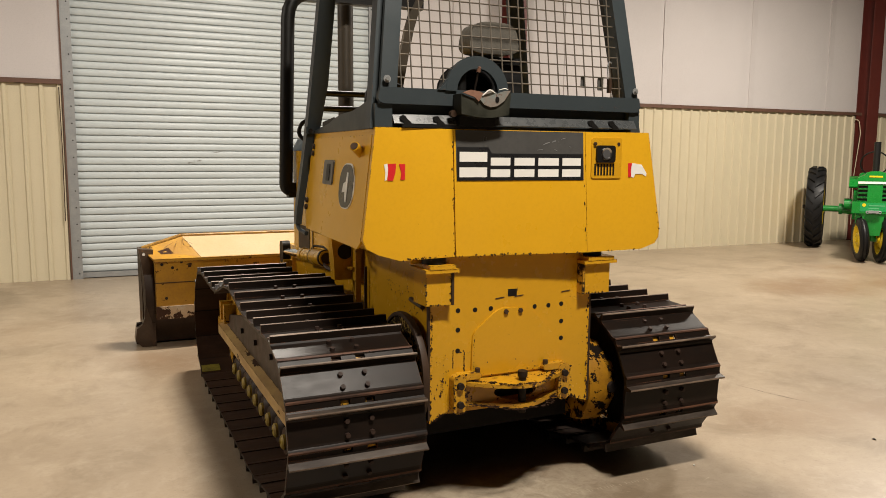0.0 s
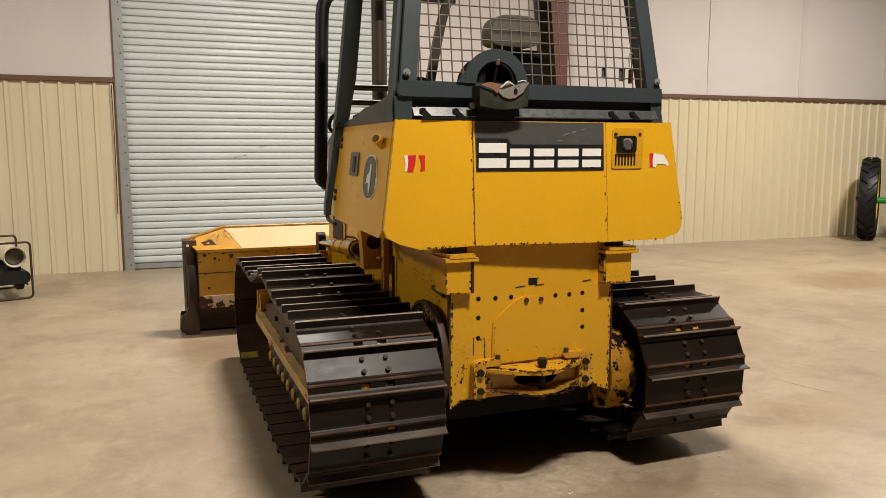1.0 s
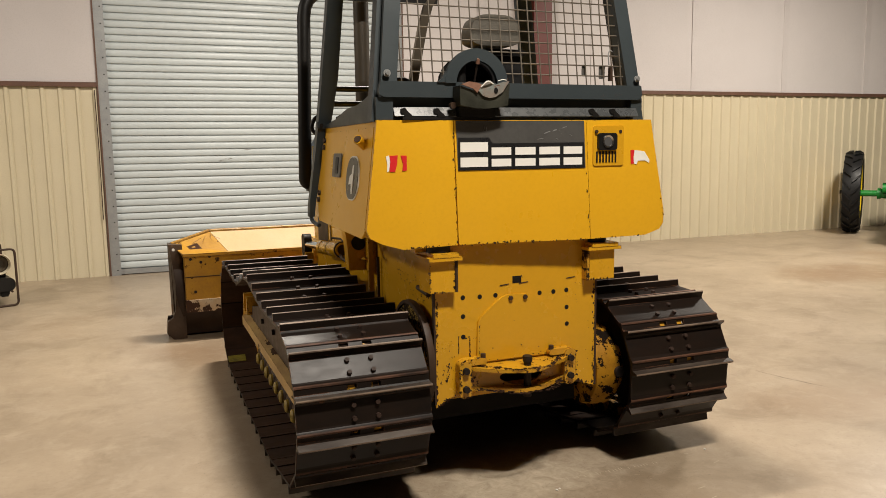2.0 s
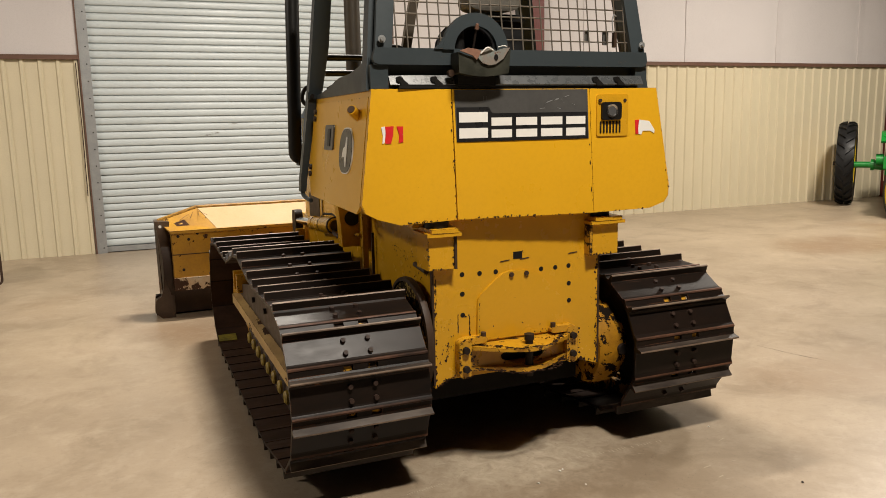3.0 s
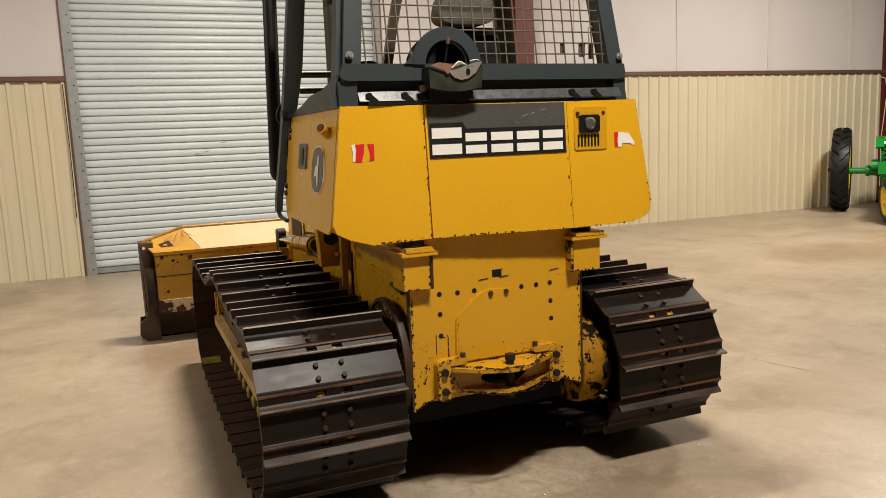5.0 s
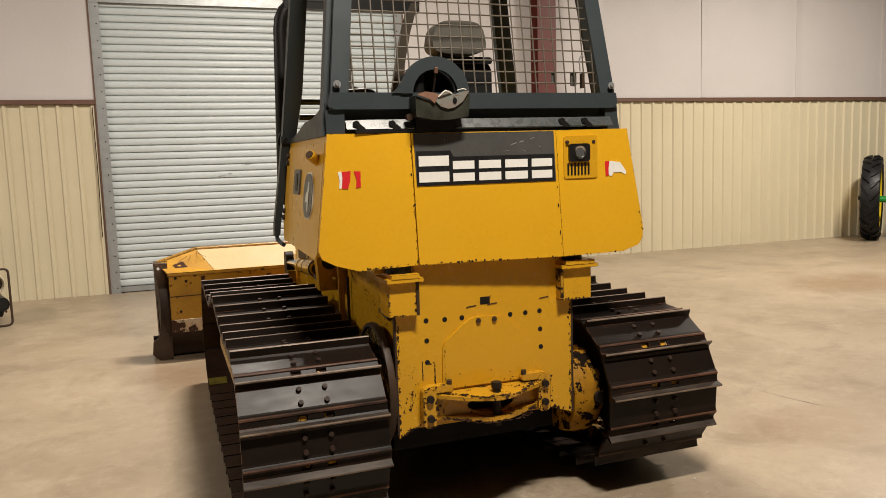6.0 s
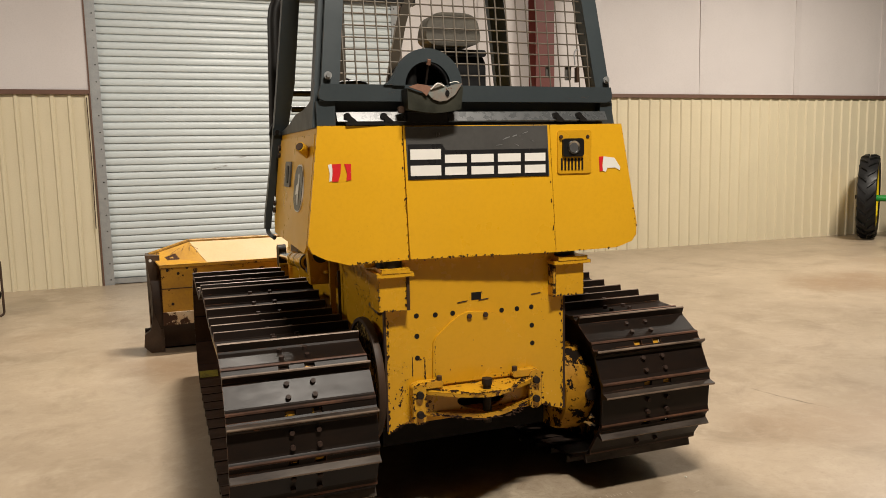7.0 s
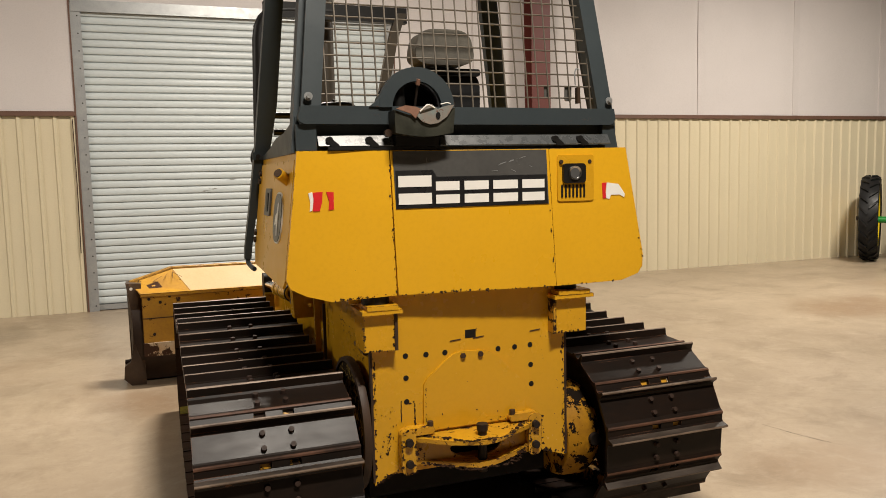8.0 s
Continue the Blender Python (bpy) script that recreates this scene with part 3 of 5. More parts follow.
SHOE_MESH = shoe_mesh()
LINK = bmesh.new()
for x in STUDS:
    prism([(-0.10, -0.03), (-0.06, -0.042), (0.06, -0.042), (0.10, -0.02), (0.105, 0.012), (0.085, 0.029), (-0.10, 0.029), (-0.115, 0.012)], "x", x - 0.018, x + 0.018, LINK)
LINK_MESH = finish(LINK, YELLOW_RUINED, "link", 0.003, 1)
BOLT_MESH = finish(rod((0, 0, 0.041), (0, 0, 0.058), 0.012, 0.010, 10), SHOE_BOLT, "bolt", 0.002, 1)
for side, angle, cx in ((-1, 139.0, -0.7925), (1, 152.4, 0.825)):
    y_i = IDLER[0]
    for _ in range(4):
        line = chain_line(y_i)
        lengths = arc_lengths(line)
        count = round(lengths[-1] / PITCH)
        y_i += (count * PITCH - lengths[-1]) / 2
    for k in range(count):
        s = lengths[-1] * (k / count) - R_S * radians(270 - angle)
        p, q = on_line(line, lengths, s - PITCH / 2), on_line(line, lengths, s + PITCH / 2)
        y_ax = (q - p).normalized()
        x_ax = Vector((-1, 0, 0))
        z_ax = x_ax.cross(y_ax)
        if z_ax.dot((p + q) / 2 - Vector((0, 1.4, 0.42))) < 0:
            x_ax, z_ax = -x_ax, -z_ax
        m = Matrix((x_ax, y_ax, z_ax)).transposed().to_4x4()
        m.translation = (p + q) / 2 + Vector((cx, 0, 0))
        shoe = dpart("track_shoe", SHOE_MESH, SHOE, at=m)
        part("link", LINK_MESH, YELLOW_RUINED, shoe)
        if side < 0 and 2.52 < m.translation.y < 2.69 and m.translation.z < 0.25:
            part("paint_mark", box((HALF - 0.13, -0.077, 0.0262), (HALF - 0.006, -0.004, 0.0296)), OLIVE_MARK, shoe, "dull yellow-green paint mark")
        for bx in STUDS:
            for by in (-0.015, 0.042):
                part("bolt", BOLT_MESH, STEEL_BROWN, shoe, at=pose(bx, by, 0))

for s in (-1, 1):
    cx = 0.805 * s
    # sprocket, idler, rollers
    teeth = []
    for i in range(44):
        a = 2 * math.pi * i / 44
        r = 0.312 if (i // 2) % 2 else 0.27
        teeth.append((SPROCKET[0] + r * math.cos(a), SPROCKET[1] + r * math.sin(a)))
    dpart("sprocket", prism(teeth, "x", cx - 0.03, cx + 0.03), STEEL_DARK, bevel=0.004, segments=1)
    bm = lathe([(-0.05, 0.06), (-0.05, 0.20), (-0.035, 0.215), (-0.035, 0.23), (0.035, 0.23), (0.035, 0.215), (0.05, 0.20), (0.05, 0.06)])
    dpart("idler", bm, YELLOW_WORN, at=pose(cx, *IDLER) @ Matrix.Diagonal((1, 1.1, 1.1, 1)))
    for i in range(9):
        bm = lathe([(-0.11, 0.03), (-0.11, 0.065), (-0.09, 0.082), (-0.05, 0.065), (0.05, 0.065), (0.09, 0.082), (0.11, 0.065), (0.11, 0.03)], seg=24)
        tr = dpart("track_roller", bm, STEEL_BROWN, at=pose(cx, 0.70 + 0.178 * i, 0.175))
        part("hub_cap", lathe([(0.10, 0.008), (0.10, 0.038), (0.122, 0.037), (0.130, 0.028), (0.132, 0.008)], seg=18), CAP_YELLOW, tr, "dull yellow hub cap", at=pose(0, 0, 0, 0, 0, 0 if s > 0 else 180))
    bm = rod((cx - 0.1, 1.3, 0.70), (cx + 0.1, 1.3, 0.70), 0.085)
    dpart("carrier_roller", bm, YELLOW_WORN, bevel=0.006)
    # track frame: box beam with slanted guard
    o = cx + 0.165 * s
    pts = [(cx - 0.14 * s, 0.35), (cx - 0.14 * s, 0.47), (o - 0.02 * s, 0.47), (o, 0.445), (o, 0.39), (o - 0.06 * s, 0.35)]
    dpart("track_frame", prism(pts, "y", 0.5, 2.2), YELLOW_DUSTY, "dusty yellow track frame beam", 0.01)
    dpart("frame_lip", prism([(o - 0.01 * s, 0.455), (o - 0.012 * s, 0.475), (o + 0.03 * s, 0.46), (o + 0.03 * s, 0.40), (o, 0.39)], "y", -0.02, 2.26), YELLOW_DUSTY, "scraped tan edge of the track frame", 0.004)
    guard = prism([(-0.05, 0.47), (0.02, 0.60), (0.25, 0.70), (0.55, 0.70), (1.6, 0.64), (2.05, 0.56), (2.15, 0.47)], "x", o - 0.03 * s, o - 0.012 * s)
    g = dpart("side_guard", guard, STEEL_BROWN, "dark brown steel side guard plate", 0.004)
    for y, z in ((0.1, 0.6), (0.35, 0.62), (0.75, 0.6), (1.15, 0.58), (1.55, 0.56)):
        part("bolt", rod((o - 0.012 * s, y, z), (o + 0.004 * s, y, z), 0.016, seg=10), STEEL_DARK, g)
    dpart("idler_yoke", prism([(2.0, 0.34), (2.0, 0.50), (2.14, 0.60), (2.24, 0.58), (2.30, 0.46), (2.62, 0.44), (2.62, 0.37)], "x", o - 0.055 * s, o - 0.02 * s), YELLOW_WORN, bevel=0.005)
    for y in (2.06, 2.2):
        dpart("adjuster_lug", box((o - 0.06 * s if s > 0 else o - 0.02, y, 0.50), (o + 0.02 if s > 0 else o + 0.06, y + 0.05, 0.62)), YELLOW_WORN, bevel=0.006)

# main frame
side_pts = [(0.089, 0.43), (0.089, 1.125), (0.985, 1.125), (0.985, 0.93), (1.25, 0.93), (2.75, 0.93), (2.75, 0.45), (2.2, 0.33), (0.35, 0.33)]
dpart("main_frame", prism(side_pts, "x", -0.40, 0.41), YELLOW_SMOOTH, "yellow main frame housing with chipped paint", 0.008)
plate = [(-0.412, 0.405), (-0.345, 0.445), (-0.27, 0.462), (0.0, 0.45), (0.30, 0.452), (0.37, 0.425), (0.43, 0.405), (0.43, 1.15), (-0.412, 1.15)]
dpart("rear_plate", prism(plate, "y", 0.062, 0.09), YELLOW_SMOOTH, "yellow rear plate with bolt holes", 0.003)
cover = [(-0.211, 0.60), (0.235, 0.60), (0.232, 0.735), (0.216, 0.768), (0.125, 0.862), (0.09, 0.887), (0.052, 0.900), (-0.044, 0.906), (-0.078, 0.897), (-0.11, 0.876), (-0.19, 0.812), (-0.205, 0.785)]
cov = dpart("access_cover", prism(cover, "y", 0.050, 0.063), YELLOW_SMOOTH, "yellow bolted access cover", 0.005, 3)
for x in (-0.038, 0.038):
    part("bolt", finish(hexbolt(0.012, -0.010), STEEL_BROWN, "bolt"), STEEL_BROWN, cov, at=pose(x, 0.051, 0.888))
hole = finish(rod((0, 0, 0), (0, -0.0015, 0), 0.0112, seg=14), BLACK, "bolt_hole")
for x, z in ((-0.275, 0.908), (-0.19, 0.905), (-0.11, 0.905), (0.122, 0.897), (0.197, 0.897), (0.268, 0.899), (0.270, 0.815), (0.272, 0.733), (-0.275, 0.82), (-0.275, 0.725)):
    dpart("bolt_hole", hole, BLACK, at=pose(x, 0.0625, z))
dpart("latch_slot", box((-0.022, 0.0605, 0.955), (0.024, 0.067, 0.988)), BLACK, "dark slot in the rear plate")
for x, z in ((-0.065, 0.950), (0.035, 0.953), (0.29, 0.958)):
    dpart("weld_bead", prism([(x - 0.024, z - 0.004), (x + 0.022, z + 0.001), (x + 0.025, z + 0.005), (x - 0.02, z + 0.001)], "y", 0.0595, 0.065), STEEL_BROWN)
# upright mount brackets of the tank
for s, x0, x1 in ((-1, -0.448, -0.322), (1, 0.362, 0.512)):
    bm = prism([(x0, 1.09), (x1, 1.09), (x1, 0.945), (x0, 0.945)], "y", 0.022, 0.16)
    br = dpart("mount_bracket", bm, YELLOW, "yellow tank mount bracket with chipped edges", 0.008)
    part("flange", box((x0 - 0.012, -0.004, 1.09), (x1 + 0.022, 0.18, 1.106)), YELLOW, br, bevel=0.004)
    part("cap", box((x0 + 0.008, -0.006, 1.106), (x1 + 0.004, 0.16, 1.124)), YELLOW, br, bevel=0.005)
    part("rubber_mount", rod(((x0 + x1) / 2, 0.08, 1.124), ((x0 + x1) / 2, 0.08, 1.16), 0.055), BLACK, br, "black rubber mount")
    part("gusset", box((x1 - 0.006 if s < 0 else x0 - 0.008, 0.016, 0.945), (x1 + 0.006 if s < 0 else x0 + 0.006, 0.07, 1.088)), STEEL_BROWN if s < 0 else YELLOW_RUINED, br)
# edge bars down the housing corners
dpart("lock_pin", rod((-0.416, 0.13, 0.921), (-0.416, 0.27, 0.934), 0.012, seg=10), STEEL_BROWN, "dark locking pin beside the bracket", 0.003)
dpart("corner_bar", box((-0.419, 0.060, 0.42), (-0.410, 0.08, 0.945)), STEEL_BROWN, "worn dark edge bar", 0.002)
dpart("corner_bar", box((0.428, 0.060, 0.41), (0.438, 0.08, 0.94)), STEEL_BROWN, "worn dark edge bar", 0.002)
# final drives
for s in (-1, 1):
    if s < 0:
        bm = lathe([(0.0, 0.05), (0.0, 0.25), (0.008, 0.262), (0.020, 0.262), (0.024, 0.25), (0.024, 0.05)])
        dpart("final_drive_ring", bm, DRIVE_RUINED, "blackened final drive housing with yellow paint specks", at=pose(-0.43, 0.285, 0.60, 0, 0, 180))
        rim = lathe([(0.0, 0.252), (0.0, 0.270), (0.012, 0.274), (0.030, 0.271), (0.032, 0.254)])
        dpart("drive_rim", rim, STEEL_BROWN, "dark worn rim of the final drive", at=pose(-0.43, 0.285, 0.60, 0, 0, 180))
    bm = lathe([(0.0, 0.02), (0.0, 0.195), (0.03, 0.21), (0.11, 0.214), (0.15, 0.195), (0.175, 0.12), (0.185, 0.02)])
    fd = dpart("final_drive", bm, HUB_PAINT, "heavily chipped yellow final drive hub, darkened for shade", at=pose(0.438 * s if s > 0 else -0.465, 0.24, 0.463, 0, 0, 0 if s > 0 else 180))
    part("plug", rod((0.11, -0.18, 0.005), (0.115, -0.226, 0.005), 0.03, 0.026), STEEL_DARK, fd, "dark round plug", 0.004)
# Belly guard carries the underside's shade in its colour.
dpart("belly_guard", prism([(0.2, 0.30), (0.2, 0.42), (2.7, 0.42), (2.7, 0.34), (2.4, 0.28)], "x", -0.40, 0.40), UNDERSIDE_SHADE, "steel belly guard, coloured near-black for the shade under the machine", 0.01)

# Added blocks and plates that keep side light from the underside.
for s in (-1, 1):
    dpart("inner_skid", box((min(s * 0.405, s * 0.53), 0.45, 0.22), (max(s * 0.405, s * 0.53), 2.5, 0.50)), UNDERSIDE_SHADE, "near-black block added beside the track to keep the underside dark", 0.01)
    dpart("roller_guard", prism([(0.34, 0.20), (0.30, 0.44), (2.36, 0.44), (2.30, 0.12), (0.62, 0.10)], "x", min(s * 0.64, s * 0.66), max(s * 0.64, s * 0.66)), UNDERSIDE_SHADE, "near-black plate added behind the rollers to block side light", 0.004)

# drawbar
hitch = dpart("drawbar", prism([(-0.288, 0.062), (-0.246, 0.012), (-0.142, -0.070), (-0.045, -0.112), (-0.02, -0.118), (0.03, -0.114), (0.05, -0.105), (0.215, -0.018), (0.268, 0.03), (0.268, 0.062)], "z", 0.572, 0.588), YELLOW_WORN, "chipped yellow drawbar bracket", 0.003)
part("lower_plate", prism([(-0.288, 0.062), (-0.230, 0.042), (-0.11, -0.040), (-0.03, -0.082), (0.02, -0.085), (0.088, -0.058), (0.255, 0.035), (0.285, 0.062)], "z", 0.470, 0.490), YELLOW_WORN, hitch, bevel=0.003)
for s in (-1, 1):
    # web half with its side of the oval opening, swept back from the pin to the mount
    oval = [(-0.009 + 0.11 * s * math.sin(math.pi * i / 14), 0.532 + 0.036 * math.cos(math.pi * i / 14)) for i in range(15)]
    end = -0.255 if s < 0 else 0.245
    bm = prism([(end, 0.489), (end, 0.573), (-0.009, 0.573)] + oval + [(-0.009, 0.489)], "y", -0.036, -0.024)
    for v in bm.verts:
        v.co.y += 0.082 * (v.co.x + 0.009) / (end + 0.009)
    part("web", bm, YELLOW_WORN, hitch)
# Black block stands for the shade inside the drawbar opening.
part("shadow_gap", box((-0.15, 0.050, 0.491), (0.13, 0.0605, 0.571)), BLACK, hitch, "black block for the shade in the opening behind the pin")
pin = part("pin", rod((0.0, -0.045, 0.44), (0.0, -0.045, 0.605), 0.018), STEEL_DARK, hitch, "dark steel hitch pin", 0.003)
part("pin_head", rod((0.0, -0.045, 0.606), (0.0, -0.045, 0.632), 0.0225), STEEL_DARK, hitch, bevel=0.004)
for s in (-1, 1):
    x = -0.285 if s < 0 else 0.262
    part("mount_plate", prism(rounded(0.06, 0.175, 0.024, x, 0.535), "y", 0.012, 0.063), YELLOW_WORN, hitch, bevel=0.003)
    part("mount_arm", prism(rounded(0.12, 0.03, 0.014, x - 0.05 * s, 0.612), "y", 0.018, 0.063), YELLOW_WORN, hitch, bevel=0.003)
    for z in (0.492, 0.578):
        part("bolt", finish(hexbolt(0.017, -0.018, seg=8), STEEL_DARK, "bolt"), STEEL_DARK, hitch, at=pose(x, 0.013, z))
    part("stud", rod((x - 0.095 * s, 0.03, 0.60), (x - 0.095 * s, 0.03, 0.645), 0.012), STEEL_BROWN, hitch)

# tank with rear panels
outline = [(-0.668, 1.70), (0.665, 1.70), (0.742, 1.255), (0.738, 1.21), (0.72, 1.185), (0.64, 1.165), (0.35, 1.16), (-0.32, 1.165), (-0.57, 1.16), (-0.675, 1.185), (-0.708, 1.205), (-0.722, 1.24)]
bm = skewed(prism([(x * 0.992, z) for x, z in outline], "y", 0.024, 1.0))
tank = dpart("fuel_tank", bm, YELLOW_PANEL, "yellow fuel tank housing", 0.006)
for pts in ([(-0.672, 1.705), (-0.333, 1.703), (-0.317, 1.158), (-0.565, 1.150), (-0.66, 1.178), (-0.712, 1.205), (-0.728, 1.24)],
            [(-0.329, 1.703), (0.3192, 1.703), (0.3492, 1.150), (-0.312, 1.158)],
            [(0.321, 1.703), (0.669, 1.705), (0.752, 1.262), (0.750, 1.21), (0.728, 1.18), (0.65, 1.155), (0.351, 1.150)]):
    dpart("rear_panel", skewed(prism(pts, "y", -0.004, 0.02)), YELLOW_PANEL, "bright yellow rear panel with chipped lower edge", 0.004)


def decal(name, pts, mat, y, label="", parent=None, d=0.002):
    return dpart(name, skewed(prism(pts, "y", y, y + d)), mat, label, parent=parent)


decal("badge_plate", [(-0.320, 1.700), (0.308, 1.700), (0.318, 1.485), (-0.312, 1.485)], CHARCOAL, -0.0065, "scuffed charcoal badge plate with white blocks")
decal("badge_field", [(-0.312, 1.628), (-0.165, 1.628), (-0.150, 1.602), (0.308, 1.602), (0.313, 1.4865), (-0.311, 1.4865)], DECAL_BLACK, -0.0078, "black field of the badge")
BADGE_BARS = [[(-0.302, z), (-0.172, z), (-0.172, z + 0.042), (-0.302, z + 0.042)] for z in (1.500, 1.566)]
for x0, x1 in ((-0.155, -0.060), (-0.040, 0.060), (0.079, 0.183), (0.202, 0.298)):
    BADGE_BARS += [[(x0, z), (x1, z), (x1, z + 0.034), (x0, z + 0.034)] for z in (1.500, 1.550)]
for pts in BADGE_BARS:
    decal("badge_block", pts, DECAL_WHITE, -0.0095, "plain white bar of the badge")
for pts in ([(-0.62, 1.555), (-0.585, 1.557), (-0.588, 1.52), (-0.598, 1.487), (-0.622, 1.487)], [(-0.572, 1.556), (-0.545, 1.555), (-0.546, 1.492), (-0.566, 1.489), (-0.562, 1.52)]):
    decal("red_sticker", pts, DECAL_RED, -0.0065, "torn red sticker")
decal("sticker_rest", [(-0.637, 1.553), (-0.623, 1.557), (-0.618, 1.53), (-0.625, 1.49), (-0.634, 1.487), (-0.631, 1.52)], DECAL_WHITE, -0.0065, "white remains of a sticker")
decal("red_sticker", [(0.558, 1.562), (0.580, 1.563), (0.574, 1.53), (0.578, 1.50), (0.562, 1.497)], DECAL_RED, -0.0065, "torn red sticker")
decal("sticker_rest", [(0.580, 1.563), (0.634, 1.556), (0.664, 1.515), (0.662, 1.50), (0.64, 1.512), (0.60, 1.512), (0.592, 1.495), (0.574, 1.50)], DECAL_WHITE, -0.0065, "white remains of a sticker")
for x, z, dx, dz, w in ((0.10, 1.640, 0.035, 0.012, 0.0035), (0.145, 1.652, 0.022, 0.006, 0.005), (0.155, 1.625, 0.02, -0.010, 0.0025), (0.19, 1.665, 0.028, 0.008, 0.002),
                        (0.07, 1.618, 0.03, 0.002, 0.0018), (0.23, 1.64, 0.016, -0.008, 0.002), (-0.19, 1.655, 0.003, 0.02, 0.002), (-0.178, 1.655, 0.003, 0.018, 0.002)):
    decal("scratch", [(x, z), (x + dx, z + dz), (x + dx * 1.02, z + dz + w), (x + dx * 0.4, z + dz * 0.5 + w)], GALV, -0.0072, "pale scratch")
# lamp cluster in the right panel
lampbox = dpart("light_panel", skewed(prism(rounded(0.163, 0.185, 0.012, 0.437, 1.585), "y", -0.009, 0.0)), YELLOW_SMOOTH, "yellow pressed light panel", 0.003)
part("lamp_frame", skewed(prism(rounded(0.100, 0.078, 0.014, 0.426, 1.604), "y", -0.022, -0.009)), BLACK, lampbox, "black lamp frame", 0.003)
part("reflector", lathe([(-0.044, 0.022), (-0.046, 0.029), (-0.040, 0.031), (-0.034, 0.030), (-0.036, 0.014)], axis="y", seg=28), CHROME, lampbox, "bright reflector ring", at=pose(0.426, 0, 1.604))
part("lens", rod((0.426, -0.043, 1.604), (0.426, -0.034, 1.604), 0.023, 0.022, 24), LENS, lampbox, "round clear lamp lens", 0.002)
for i in range(7):
    x = 0.375 + 0.0165 * i
    part("louvre", skewed(prism(rounded(0.008, 0.052, 0.003, x, 1.533), "y", -0.0115, -0.0085)), BLACK, lampbox)
for x in (0.37, 0.50):
    part("screw", rod((x, -0.034, 1.65), (x, -0.026, 1.65), 0.008, seg=10), STEEL_BROWN, lampbox)


WEAR_RNG = random.Random(7)


def wear(parent, axis, at, spots, size, skew=0.0, mat=None, name="paint_wear"):
    """Flaked patches of bare metal: thin irregular flakes on a face across the axis, at the given (u, v) spots."""
    bm = bmesh.new()
    for u, v, k, stretch in spots:
        n = WEAR_RNG.randint(7, 11)
        a0 = WEAR_RNG.random() * 6.28
        pts = []
        for i in range(n):
            a = a0 + 2 * math.pi * i / n
            r = 0.68 * size * k * WEAR_RNG.uniform(0.25, 1.5)
            pts.append((u + r * math.cos(a) * (1.0 if stretch > 1 else 1 / stretch), v + r * math.sin(a) * max(stretch, 1.0)))
        prism(pts, axis, at - 0.0009, at + 0.001, bm)
    if skew:
        for v in bm.verts:
            v.co.y += skew * v.co.x
    ob = part(name, bm, mat or WEAR, parent)
    return tagged(ob, "flaked paint with bare rusty metal", kind="stuff")


def along(p, q, n, spread, lo=0.3, hi=1.3, stretch=1.0):
    """n spots scattered along a line."""
    out = []
    for _ in range(n):
        f = WEAR_RNG.random()
        out.append((p[0] + (q[0] - p[0]) * f + WEAR_RNG.gauss(0, spread), p[1] + (q[1] - p[1]) * f + WEAR_RNG.gauss(0, spread),
                    WEAR_RNG.uniform(lo, hi) ** 1.5, stretch))
    return out


# bare patches on the rear panels: lower edges, seams
wear(dozer, "y", -0.0046, along((-0.56, 1.154), (-0.33, 1.161), 22, 0.003) + along((-0.50, 1.154), (-0.42, 1.158), 14, 0.004) + along((-0.30, 1.158), (0.33, 1.151), 34, 0.003)
     + along((0.36, 1.152), (0.64, 1.157), 10, 0.002) + along((-0.16, 1.160), (0.06, 1.157), 26, 0.003), 0.0046, -0.045)
wear(dozer, "y", -0.0046, along((-0.334, 1.70), (-0.320, 1.17), 20, 0.002, stretch=2.2) + along((0.322, 1.46), (0.342, 1.2), 8, 0.0015, stretch=2.5) + along((0.735, 1.33), (0.752, 1.24), 7, 0.003)
     + along((-0.60, 1.19), (-0.45, 1.30), 5, 0.02, 0.15, 0.5), 0.0036, -0.045)
# rear plate: edges, scrapes and runs
wear(dozer, "y", 0.0618, along((-0.408, 0.42), (-0.403, 0.93), 60, 0.004, 0.2, 1.0, 1.8) + along((0.426, 0.42), (0.424, 0.92), 60, 0.004, 0.2, 1.0, 1.8) + along((-0.41, 0.41), (-0.27, 0.466), 26, 0.006)
     + along((-0.27, 0.466), (0.30, 0.456), 40, 0.005) + along((0.30, 0.456), (0.43, 0.41), 26, 0.006), 0.008)
wear(dozer, "y", 0.0618, along((-0.375, 0.52), (-0.33, 0.62), 34, 0.018, 0.2, 0.9, 1.6) + along((-0.36, 0.66), (-0.34, 0.70), 10, 0.01, 0.2, 0.7)
     + [(-0.298, 0.655 + 0.012 * i, 0.55, 3.0) for i in range(7)] + [(-0.242, 0.62 + 0.012 * i, 0.7, 3.0) for i in range(8)]
     + along((0.38, 0.55), (0.40, 0.75), 10, 0.012, 0.15, 0.5) + [(-0.26, 0.716, 0.9, 0.6), (-0.245, 0.722, 0.7, 1.0)], 0.0075)
wear(dozer, "y", 0.0494, along((-0.19, 0.60), (0.25, 0.61), 16, 0.006, 0.3, 0.9) + along((-0.2, 0.62), (-0.197, 0.79), 14, 0.002, 0.2, 0.6, 2.0) + [(-0.13, 0.66, 0.5, 2.0), (0.02, 0.66, 0.5, 0.6), (-0.02, 0.78, 0.4, 1.0), (0.11, 0.64, 0.4, 0.7)], 0.007)
